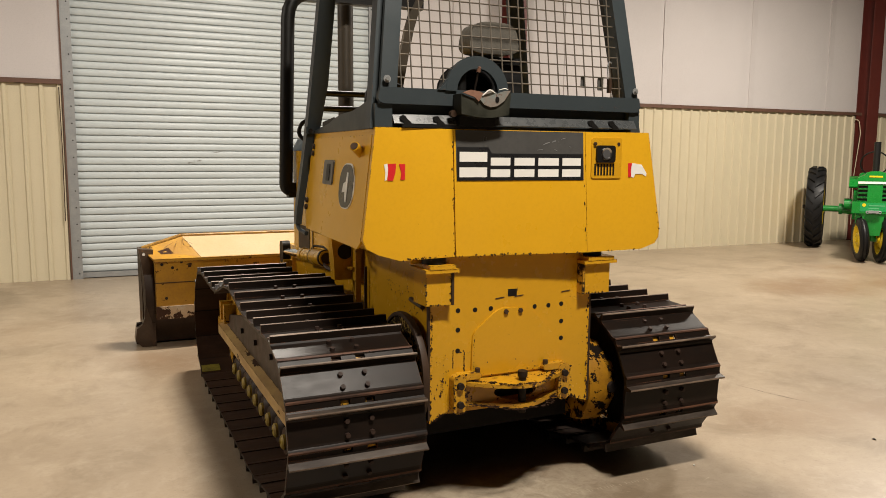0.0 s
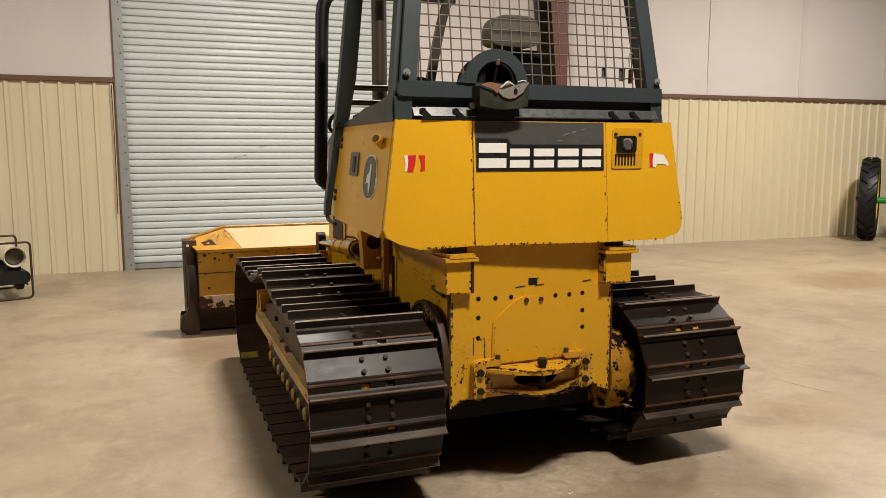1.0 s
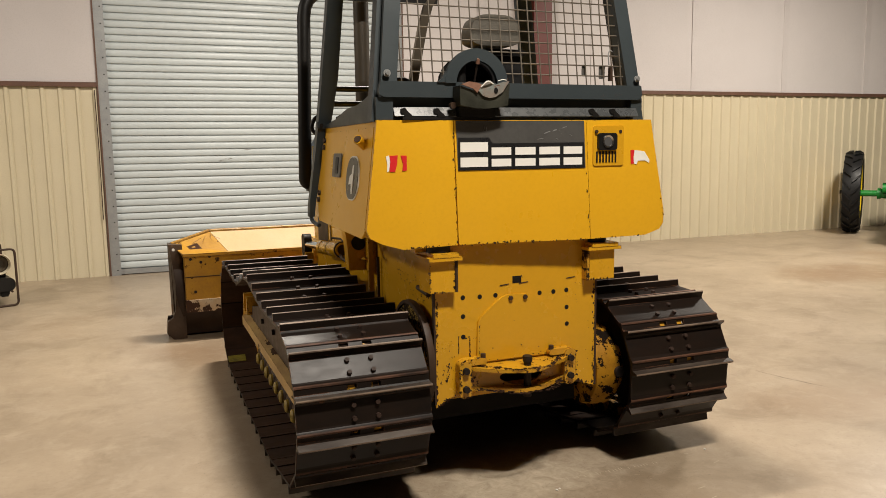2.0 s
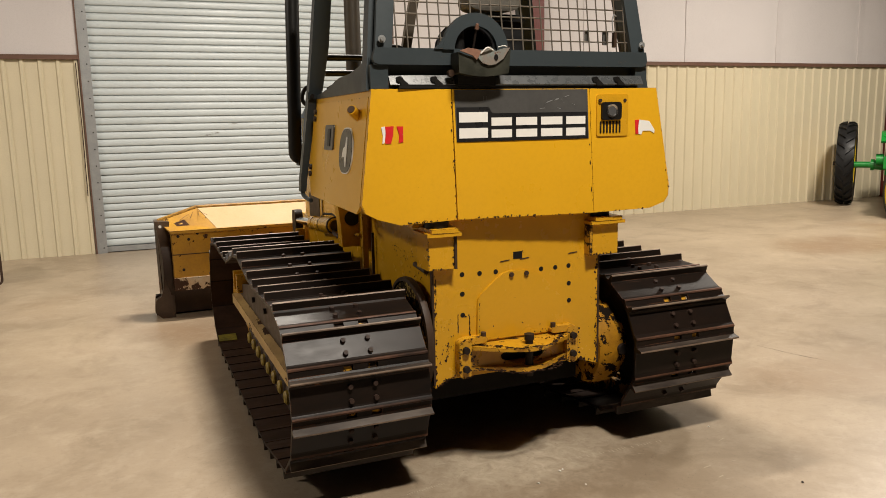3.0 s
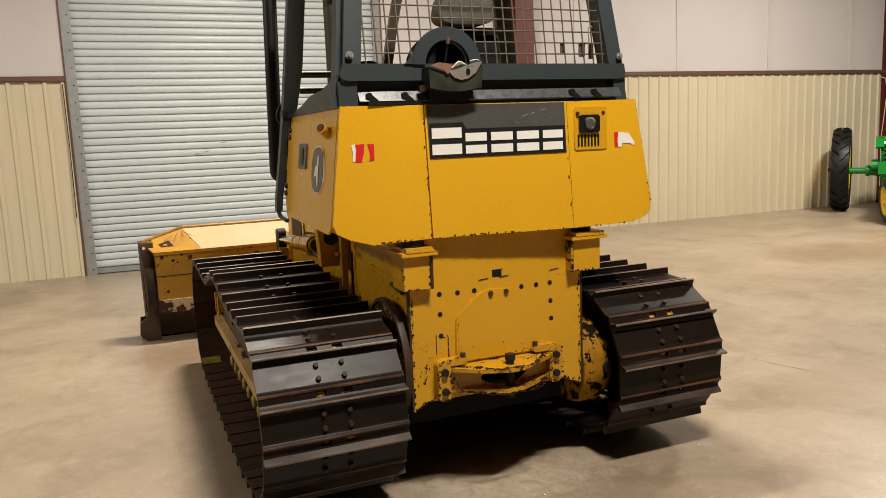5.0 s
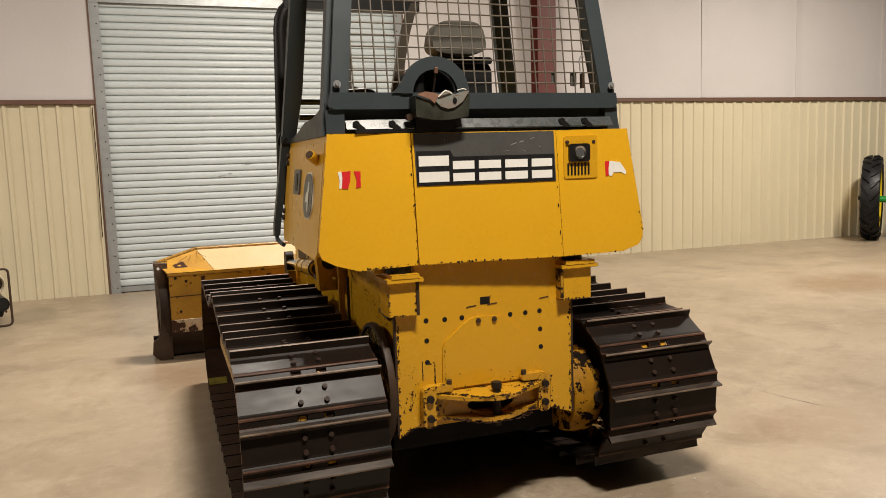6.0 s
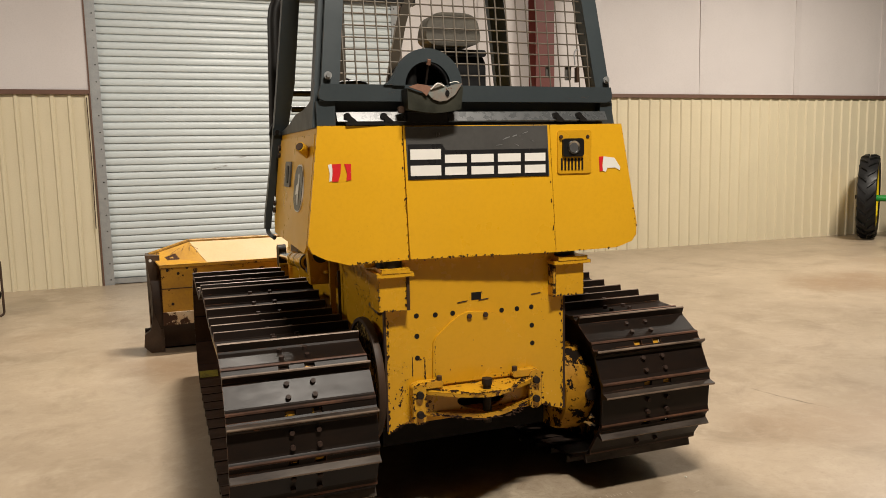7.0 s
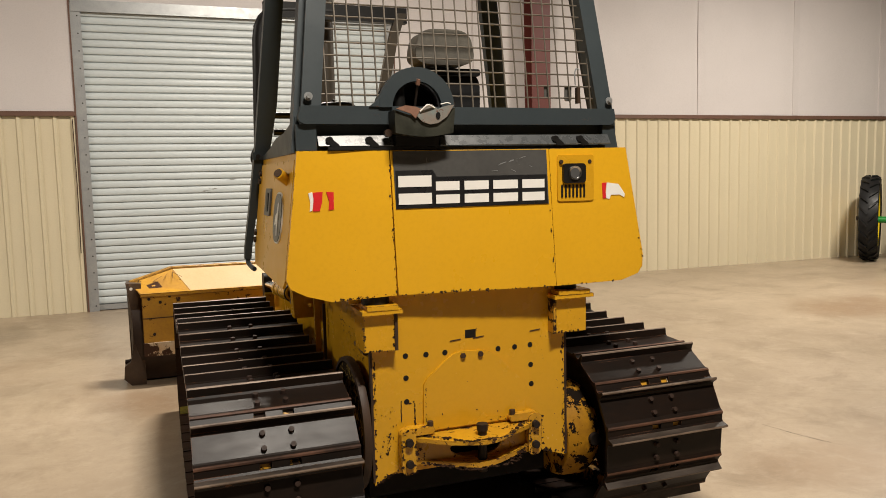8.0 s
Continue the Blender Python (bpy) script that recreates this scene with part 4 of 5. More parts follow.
# drawbar: bare edges
wear(hitch, "y", 0.0112, along((-0.31, 0.46), (-0.31, 0.615), 18, 0.003) + along((-0.255, 0.46), (-0.255, 0.60), 16, 0.003) + along((0.24, 0.46), (0.24, 0.60), 14, 0.003) + along((0.296, 0.46), (0.296, 0.61), 16, 0.003)
     + along((-0.31, 0.452), (-0.25, 0.452), 8, 0.003) + along((-0.31, 0.619), (-0.25, 0.622), 10, 0.003), 0.006)
wear(hitch, "z", 0.5908, along((-0.22, 0.03), (-0.08, -0.105), 46, 0.006) + along((-0.08, -0.107), (0.08, -0.112), 30, 0.004) + along((0.08, -0.112), (0.22, 0.028), 46, 0.006) + along((0.10, -0.02), (0.2, 0.03), 16, 0.012, 0.2, 0.7), 0.009)
wear(hitch, "z", 0.4828, along((-0.22, 0.02), (-0.08, -0.115), 60, 0.007) + along((-0.08, -0.117), (0.08, -0.122), 36, 0.005) + along((0.08, -0.122), (0.22, 0.018), 60, 0.007), 0.010)
# brackets
wear(dozer, "y", 0.0212, along((-0.446, 0.95), (-0.446, 1.08), 10, 0.002) + along((-0.33, 0.95), (-0.326, 1.08), 16, 0.003) + along((-0.44, 0.948), (-0.33, 0.948), 12, 0.002)
     + along((0.365, 0.95), (0.365, 1.08), 16, 0.003) + along((0.43, 0.99), (0.50, 1.06), 9, 0.02, 0.2, 0.6) + along((0.37, 0.948), (0.51, 0.948), 16, 0.003), 0.006)
# speckled flank of the housing beside the drive
wear(dozer, "x", -0.4008, along((0.20, 0.90), (0.62, 0.97), 60, 0.025, 0.2, 0.8) + along((0.09, 0.45), (0.09, 0.93), 20, 0.006), 0.008)


# left and right side panels of the tank
def side_x(z):
    return 0.668 + (1.70 - z) * 0.1175


for s in (-1, 1):
    bm = bmesh.new()
    corners = [(0.30, 1.675), (0.92, 1.675), (0.985, 1.60), (0.985, 1.30), (0.93, 1.215), (0.10, 1.20), (0.06, 1.23), (0.06, 1.675)]
    lo = [bm.verts.new((s * (side_x(z) - 0.004), y, z)) for y, z in corners]
    hi = [bm.verts.new((s * (side_x(z) + 0.006), y, z)) for y, z in corners]
    bm.faces.new(lo)
    bm.faces.new(hi[::-1])
    for i in range(len(lo)):
        bm.faces.new((lo[i], hi[i], hi[(i + 1) % len(lo)], lo[(i + 1) % len(lo)]))
    sp = dpart("side_panel", bm, YELLOW_PANEL, "yellow side panel with latch and oval badge", 0.003)
    if s < 0:
        def on_side(y, z, out=0.0):
            return (-(side_x(z) + 0.006 + out), y, z)

        def side_plate(name, pts, out, thick, mat, label=""):
            bm = bmesh.new()
            lo = [bm.verts.new(on_side(y, z, out - thick)) for y, z in pts]
            hi = [bm.verts.new(on_side(y, z, out)) for y, z in pts]
            bm.faces.new(lo)
            bm.faces.new(hi[::-1])
            for i in range(len(lo)):
                bm.faces.new((lo[i], hi[i], hi[(i + 1) % len(lo)], lo[(i + 1) % len(lo)]))
            return part(name, bm, mat, sp, label)

        side_plate("latch", rounded(0.15, 0.115, 0.012, 0.615, 1.51), 0.008, 0.008, LATCH, "dull grey recessed latch")
        side_plate("latch_pull", rounded(0.05, 0.08, 0.008, 0.605, 1.51), 0.011, 0.003, BLACK, "dark latch pull")
        side_plate("oval_badge", rounded(0.21, 0.20, 0.085, 0.315, 1.455, 8), 0.005, 0.005, DECAL_WHITE, "oval black badge with a white rim")
        side_plate("badge_field", rounded(0.198, 0.189, 0.08, 0.315, 1.455, 8), 0.007, 0.003, DECAL_BLACK)
        side_plate("badge_shape", [(0.29, 1.385), (0.305, 1.385), (0.32, 1.43), (0.36, 1.425), (0.345, 1.465), (0.315, 1.475), (0.305, 1.515), (0.29, 1.515), (0.285, 1.45)], 0.009, 0.003, DECAL_WHITE, "plain white badge shape")
        part("filler_neck", rod(on_side(0.20, 1.59, -0.02), (-0.722, 0.150, 1.628), 0.021), YELLOW_PANEL, sp, "yellow filler neck", 0.004)
        part("filler_cap", rod((-0.7222, 0.1498, 1.6282), (-0.7242, 0.1475, 1.6300), 0.0165), STEEL_BROWN, sp, "rusty filler cap", 0.001)
        for y, z in ((0.93, 1.635), (0.93, 1.60), (0.955, 1.36), (0.955, 1.325)):
            part("hinge_bolt", rod(on_side(y, z, 0.0), on_side(y, z, 0.012), 0.014, seg=10), STEEL_BROWN, sp)
    # fender above the side panel
    pts = [(0.06, 1.70), (1.02, 1.70), (1.02, 1.716), (0.90, 1.722), (0.72, 1.742), (0.60, 1.766), (0.52, 1.778), (0.34, 1.785), (0.22, 1.802), (0.10, 1.825), (0.06, 1.83)]
    dpart("fender", prism(pts, "x", s * 0.60, s * 0.668), GREY, "slate grey fender panel", 0.006)

# roll-over frame
rops = dpart("rollover_frame", box((-0.62, 0.066, 1.70), (0.62, 0.13, 1.85)), GREY, "slate grey roll-over frame", 0.008)
TOP = 2.80


LEAN = 0.143


def edge_x(z):
    return 0.672 - (z - 1.70) * 0.112


def lean(bm):
    """The rear frame tips forwards with height."""
    for v in bm.verts:
        v.co.y += LEAN * max(0.0, v.co.z - 1.87)
    return bm


def loft(sections):
    """A closed skin through rows of equally many points."""
    bm = bmesh.new()
    rows = [[bm.verts.new(p) for p in row] for row in sections]
    k = len(rows[0])
    for a, b in zip(rows, rows[1:]):
        for i in range(k):
            bm.faces.new((a[i], a[(i + 1) % k], b[(i + 1) % k], b[i]))
    bm.faces.new(rows[0][::-1])
    bm.faces.new(rows[-1])
    return bm


def slanted(x0, x1, z0, z1, y0, y1, s=1, k=0.112):
    """An upright of constant width that leans inwards with height."""
    bm = bmesh.new()
    d = (z1 - z0) * k
    lo = [(x0, y0, z0), (x1, y0, z0), (x1, y1, z0), (x0, y1, z0)]
    v0 = [bm.verts.new((s * x, y, z)) for x, y, z in lo]
    v1 = [bm.verts.new((s * (x - d), y, z1)) for x, y, z in lo]
    bm.faces.new(v0)
    bm.faces.new(v1[::-1])
    for i in range(4):
        bm.faces.new((v0[i], v1[i], v1[(i + 1) % 4], v0[(i + 1) % 4]))
    return bm


for s in (-1, 1):
    part("rear_post", lean(slanted(0.62, 0.688, 1.70, TOP, 0.05, 0.115, s)), GREY, rops, bevel=0.006)
# Black bar stands for the grey post's inner face in shade.
part("inner_rib", lean(slanted(0.640, 0.676, 1.80, TOP, 0.116, 0.19)), BLACK, rops, "black bar standing for the shaded inner face of the rear post")
# (height, outer edge, inner edge, back depth) of the front posts
LEFT_POST = ((TOP, 0.582, 0.502, 1.05), (1.958, 0.676, 0.588, 1.05), (1.75, 0.700, 0.628, 1.05), (1.66, 0.712, 0.660, 1.05), (1.54, 0.729, 0.690, 1.045), (1.29, 0.766, 0.733, 1.04), (1.23, 0.770, 0.740, 1.035))
RIGHT_POST = ((TOP, 0.545, 0.448, 1.03), (1.953, 0.627, 0.535, 1.03), (1.22, 0.70, 0.61, 1.03))
for s, rows in ((-1, LEFT_POST), (1, RIGHT_POST)):
    post = part("front_post", loft([[(s * a, 0.99, z), (s * b, 0.99, z), (s * b, d, z), (s * a, d, z)] for z, a, b, d in rows]), GREY, rops, bevel=0.010, segments=3)
    if s < 0:
        part("post_foot", tube([(-0.753, 1.012, 1.26), (-0.756, 1.005, 1.212), (-0.745, 0.955, 1.196), (-0.738, 0.90, 1.190)], 0.011, 10), GREY, post, "dark bent foot of the post")
        part("post_lug", box((-0.712, 0.975, 1.70), (-0.63, 0.995, 1.735)), GREY, post, bevel=0.004)
        part("bolt", rod((-0.69, 0.985, 1.716), (-0.69, 0.968, 1.716), 0.011, seg=8), STEEL_DARK, post)
roof = prism(rounded(1.12, 1.42, 0.12, 0.0, 0.60), "z", TOP, TOP + 0.07)
part("roof", roof, GREY, rops, "slate grey canopy roof", 0.012)
# screen frame
screen = dpart("rear_screen", lean(slanted(0.583, edge_x(1.80) - 0.006, 1.80, 2.72, 0.02, 0.042, 1)), GREY, "slate grey framed wire mesh screen", 0.004)
part("side_bar", lean(slanted(0.585, edge_x(1.80) - 0.004, 1.80, 2.72, 0.02, 0.042, -1)), GREY, screen, bevel=0.004)
part("bottom_bar", prism([(-0.652, 1.866), (-0.664, 1.826), (-0.659, 1.809), (-0.64, 1.80), (0.63, 1.80), (0.648, 1.808), (0.655, 1.826), (0.648, 1.866)], "y", 0.017, 0.043), GREY, screen, bevel=0.004)
part("top_bar", lean(box((-0.49, 0.02, 2.66), (0.49, 0.042, 2.72))), GREY, screen, bevel=0.004)
for s in (-1, 1):
    b = part("bolt", finish(hexbolt(0.009, -0.014, seg=8), GALV, "bolt"), GALV, screen, "bright bolt head", at=pose(0.624 * s, 0.02, 1.898))
    part("washer", rod((0.624 * s, 0.02, 1.898), (0.624 * s, 0.016, 1.898), 0.0155), GALV, screen)
RING_X, RING_R, RING_IN = -0.217, 0.149, 0.097
for i in range(-12, 13):
    x = i * 0.0481 + 0.026
    if abs(x) > 0.59:
        continue
    z1 = 2.66 if abs(x) < 0.475 else 1.80 + (0.60 - abs(x)) / 0.112
    gap = RING_R ** 2 - (x - RING_X) ** 2
    z0 = 1.862 + math.sqrt(gap) - 0.02 if gap > 0 else 1.86
    part("wire", lean(rod((x, 0.046, z0), (x, 0.046, max(z1, 1.9)), 0.0034, seg=6)), WIRE, screen)
for i in range(16):
    z = 1.911 + i * 0.0481
    w = 0.598 - (z - 1.80) * 0.112
    gap = RING_R ** 2 - (z - 1.862) ** 2
    runs = ((-w, w),) if gap <= 0 else ((-w, RING_X - math.sqrt(gap) + 0.02), (RING_X + math.sqrt(gap) - 0.02, w))
    for x0, x1 in runs:
        part("wire", lean(rod((x0, 0.052, z), (x1, 0.052, z), 0.0034, seg=6)), WIRE, screen)
# ring with opening
ring = []
for i in range(25):
    a = math.pi * i / 24
    ring.append((RING_X + RING_R * math.cos(a), 1.862 + RING_R * math.sin(a)))
for i in range(25):
    a = math.pi - math.pi * i / 24
    ring.append((RING_X + RING_IN * math.cos(a), 1.862 + RING_IN * math.sin(a)))
part("arch_ring", prism(ring, "y", 0.008, 0.03), GREY, screen, "slate grey arched ring", 0.003)
part("ring_foot", prism([(RING_X - 0.185, 1.864), (RING_X - 0.120, 1.864), (RING_X - 0.125, 1.93), (RING_X - 0.146, 1.905), (RING_X - 0.160, 1.882)], "y", 0.010, 0.029), GREY, screen)
part("fairlead", lathe([(0.0, 0.088), (0.0, 0.098), (0.10, 0.125), (0.10, 0.115)], axis="y"), BLACK, screen, "black round fairlead", at=pose(RING_X, 0.05, 1.862))
part("backing", rod((RING_X, 0.15, 1.862), (RING_X, 0.155, 1.862), 0.13), BLACK, screen)
part("roller", rod((-0.275, 0.06, 1.862), (-0.275, 0.06, 1.94), 0.026), BLACK, screen, "black roller", 0.006)
part("roller", rod((-0.13, 0.12, 1.85), (-0.27, 0.12, 1.85), 0.05), BLACK, screen, "black roller", 0.006)
part("lever", rod((RING_X, 0.04, 1.87), (RING_X + 0.004, 0.012, 1.952), 0.005), STEEL_DARK, screen)
part("lever_knob", rod((RING_X + 0.004, 0.012, 1.946), (RING_X + 0.005, 0.004, 1.966), 0.009, 0.007, 10), RUSTY, screen, "small rusty knob", 0.002)
# rusted lamp bucket on the frame
bucket = prism([(-0.327 + 0.224 * i / 12, 1.764 - 0.014 * math.sin(math.pi * i / 12)) for i in range(13)] +
               [(-0.093 - 0.236 * i / 12, 1.858 - 0.012 * i / 12 - 0.03 * math.sin(math.pi * i / 12)) for i in range(13)], "y", -0.062, 0.016)
part("bucket", bucket, BUCKET, rops, "dull olive black dented lamp bucket", 0.006)
part("bucket_plate", prism([(-0.262, 1.852), (-0.247, 1.825), (-0.225, 1.803), (-0.195, 1.794), (-0.165, 1.799), (-0.13, 1.822), (-0.10, 1.866), (-0.122, 1.864), (-0.146, 1.858), (-0.165, 1.850),
                            (-0.19, 1.868), (-0.207, 1.864), (-0.225, 1.852)], "y", -0.070, -0.0645), PLATE_BLUE, rops, "weathered blue-grey bent plate")
part("rust_flap", prism([(-0.326, 1.850), (-0.29, 1.862), (-0.25, 1.857), (-0.232, 1.850), (-0.252, 1.815), (-0.27, 1.832), (-0.30, 1.842)], "y", -0.072, -0.064), RUSTY, rops, "rusty bent flap")
part("plate_hole", prism([(-0.165 + 0.009 * math.cos(a), 1.826 + 0.013 * math.sin(a)) for a in (math.pi * k / 6 for k in range(12))], "y", -0.0725, -0.0705), BLACK, rops)
part("label_strip", tube([(-0.235, -0.072, 1.84), (-0.21, -0.085, 1.866), (-0.178, -0.07, 1.854)], 0.003, 6), DECAL_WHITE, rops, "torn white strip")
part("label_strip", tube([(-0.15, -0.06, 1.868), (-0.128, -0.07, 1.874), (-0.112, -0.065, 1.870)], 0.002, 6), DECAL_WHITE, rops, "torn white strip")
part("knob", rod((-0.338, 0.01, 1.766), (-0.338, -0.012, 1.766), 0.014), STEEL_BROWN, rops, bevel=0.003)
# Black block stands for the dark bit in the shadow under the bucket.
part("bucket_foot", skewed(box((-0.312, -0.030, 1.716), (-0.146, 0.02, 1.757))), BLACK, rops, "black block for the dark bit in the bucket's shadow", 0.003)
# hinge strips under the screen
for x0, x1, cuts in ((-0.592, -0.312, (-0.552, -0.405)), (-0.13, 0.60, (0.352, 0.462))):
    st = part("hinge_strip", skewed(prism([(-0.004, 1.722), (-0.002, 1.7195), (0.016, 1.722), (0.030, 1.757), (0.020, 1.760)], "x", x0, x1)), STRIP, rops, "glossy grey hinge strip with hooked slots", 0.002)
    for c in cuts:
        part("notch", skewed(rod((c, -0.006, 1.742), (c, 0.02, 1.742), 0.013)), BLACK, st)
        part("notch", skewed(prism([(c - 0.002, 1.738), (c + 0.012, 1.744), (c + 0.034, 1.726), (c + 0.038, 1.716), (c + 0.004, 1.716)], "y", -0.007, 0.018)), BLACK, st)
# Black strip stands for the shade in the gap below the hinge strips.
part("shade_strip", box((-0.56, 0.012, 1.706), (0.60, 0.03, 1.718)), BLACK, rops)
part("corner_block", skewed(box((-0.672, 0.002, 1.706), (-0.598, 0.09, 1.80))), GREY, rops, bevel=0.004)
part("corner_block", box((0.60, 0.03, 1.706), (0.662, 0.09, 1.80)), GREY, rops, bevel=0.004)
# rust bleeding through the paint of the bottom bar
wear(screen, "y", 0.0175, along((0.425, 1.818), (0.445, 1.82), 16, 0.006, 0.2, 0.8) + along((0.50, 1.818), (0.53, 1.82), 26, 0.006, 0.2, 0.8) + along((-0.375, 1.835), (-0.355, 1.84), 14, 0.007, 0.2, 0.8), 0.0036, mat=FAINT_RUST, name="rust_stain")
# hooks on the screen
part("hook_plate", prism(rounded(0.022, 0.05, 0.006, 0.362, 1.935), "y", 0.070, 0.074), LATCH, screen)
part("hook_plate", prism(rounded(0.03, 0.06, 0.006, 0.462, 1.93), "y", 0.070, 0.076), LATCH, screen)
part("hasp", box((0.482, 0.03, 1.888), (0.495, 0.05, 1.952)), STEEL_BROWN, screen, "rusty hasp", 0.004)
part("hook_wire", tube([(0.473, 0.03, 1.96), (0.468, 0.03, 2.01), (0.478, 0.03, 2.03), (0.49, 0.03, 2.022)], 0.003, 6), GALV, screen)

# cab inside: seat, console, rails
seat = dpart("seat", prism(rounded(0.31, 0.56, 0.06, 0.01, 1.76), "y", 0.30, 0.42), VINYL, "black vinyl operator seat", 0.03, 3)
part("cushion", prism(rounded(0.46, 0.16, 0.05, 0.0, 1.50), "y", 0.36, 0.85), VINYL, seat, bevel=0.02)
HEADREST = []
for k in range(28):
    a = 2 * math.pi * k / 28
    c, d = math.cos(a), math.sin(a)
    z = 2.131 + 0.072 * math.copysign(abs(d) ** 0.6, d)
    HEADREST.append((-0.008 + (0.138 - 0.20 * (z - 2.06)) * math.copysign(abs(c) ** 0.5, c), z))
part("headrest", prism(HEADREST, "y", 0.25, 0.37), SEAT, seat, "grey cloth headrest", 0.03, 4)
part("top_rail", prism(rounded(0.28, 0.03, 0.012, 0.02, 2.035), "y", 0.28, 0.33), VINYL, seat, bevel=0.01)
console = dpart("console", prism([(1.02, 1.50), (1.02, 1.72), (1.18, 1.80), (1.42, 1.78), (1.42, 1.50)], "x", -0.50, -0.22), VINYL, "black instrument console", 0.02)
part("lever", tube([(-0.36, 1.0, 1.80), (-0.34, 0.95, 1.92), (-0.32, 0.93, 1.98)], 0.014), BLACK, console)
for z in (1.915, 1.835):
    dpart("grab_rail", rod((-0.60, 1.05, z), (-0.28, 1.05, z), 0.016), BLACK, "black grab rail")
dpart("grab_handle", tube([(-0.48, 0.70, 1.80), (-0.47, 0.70, 1.93), (-0.28, 0.70, 1.94), (-0.26, 0.70, 1.80)], 0.014), BLACK, "black bent grab handle")
dpart("grab_handle", tube([(-0.64, 1.22, 1.66), (-0.69, 1.24, 1.70), (-0.67, 1.24, 1.77), (-0.60, 1.22, 1.79)], 0.011), BLACK, "black bent grab handle")
dpart("cab_floor", box((-0.48, 0.12, 1.12), (0.48, 1.05, 1.175)), YELLOW, bevel=0.005)
dpart("dash", prism([(1.08, 1.20), (1.08, 1.72), (1.16, 1.78), (1.3, 1.74), (1.3, 1.2)], "x", -0.45, 0.45), GREY, "grey dashboard cowl", 0.015)

# hood and what stands on it
hood = dpart("hood", prism([(-0.45, 0.95), (0.45, 0.95), (0.45, 1.62), (0.40, 1.67), (-0.40, 1.67), (-0.45, 1.62)], "y", 1.28, 2.36), YELLOW, "yellow engine hood", 0.01)
part("hood_top", prism([(-0.455, 1.62), (-0.41, 1.70), (0.41, 1.70), (0.455, 1.62), (0.40, 1.66), (-0.40, 1.66)], "y", 1.26, 2.38), GREY, hood, "slate grey hood top", 0.004)
part("hood_nose", prism([(-0.37, 0.95), (0.37, 0.95), (0.37, 1.60), (0.33, 1.66), (-0.33, 1.66), (-0.37, 1.60)], "y", 2.36, 2.64), YELLOW, hood, bevel=0.01)
part("side_recess", box((-0.4535, 1.93, 0.96), (-0.44, 2.22, 1.12)), STEEL_BROWN, hood, "dark recess in the hood side", 0.002)
part("side_strip", box((-0.456, 1.845, 0.96), (-0.45, 1.862, 1.13)), YELLOW_DUSTY, hood, "pale vertical strip")
part("exhaust_pipe", rod((-0.012, 2.52, 1.64), (-0.012, 2.52, 2.95), 0.056, seg=28), STACK, hood, "tall brown rusted exhaust stack", 0.004)
sweep = dpart("sweep_tube", tube([(-0.44, 2.32, 1.345), (-0.512, 2.32, 1.36), (-0.474, 2.32, 2.685), (0.0, 2.32, 2.69)], 0.046, 16), BLACK, "black bent brush guard tube")
part("cross_bar", box((-0.45, 2.275, 2.635), (0.50, 2.335, 2.735)), BLACK, sweep, bevel=0.01)
part("right_leg", loft([[(c - 0.033, 2.27, z), (c + 0.033, 2.27, z), (c + 0.033, 2.31, z), (c - 0.033, 2.31, z)] for z, c in
                        ((1.66, 0.235), (1.9, 0.272), (2.1, 0.310), (2.3, 0.348), (2.5, 0.392), (2.62, 0.43), (2.70, 0.47))]), STACK, sweep, "dark brown curved guard leg", 0.008)
part("foot", box((-0.50, 2.28, 1.30), (-0.45, 2.36, 1.40)), BLACK, sweep, bevel=0.006)

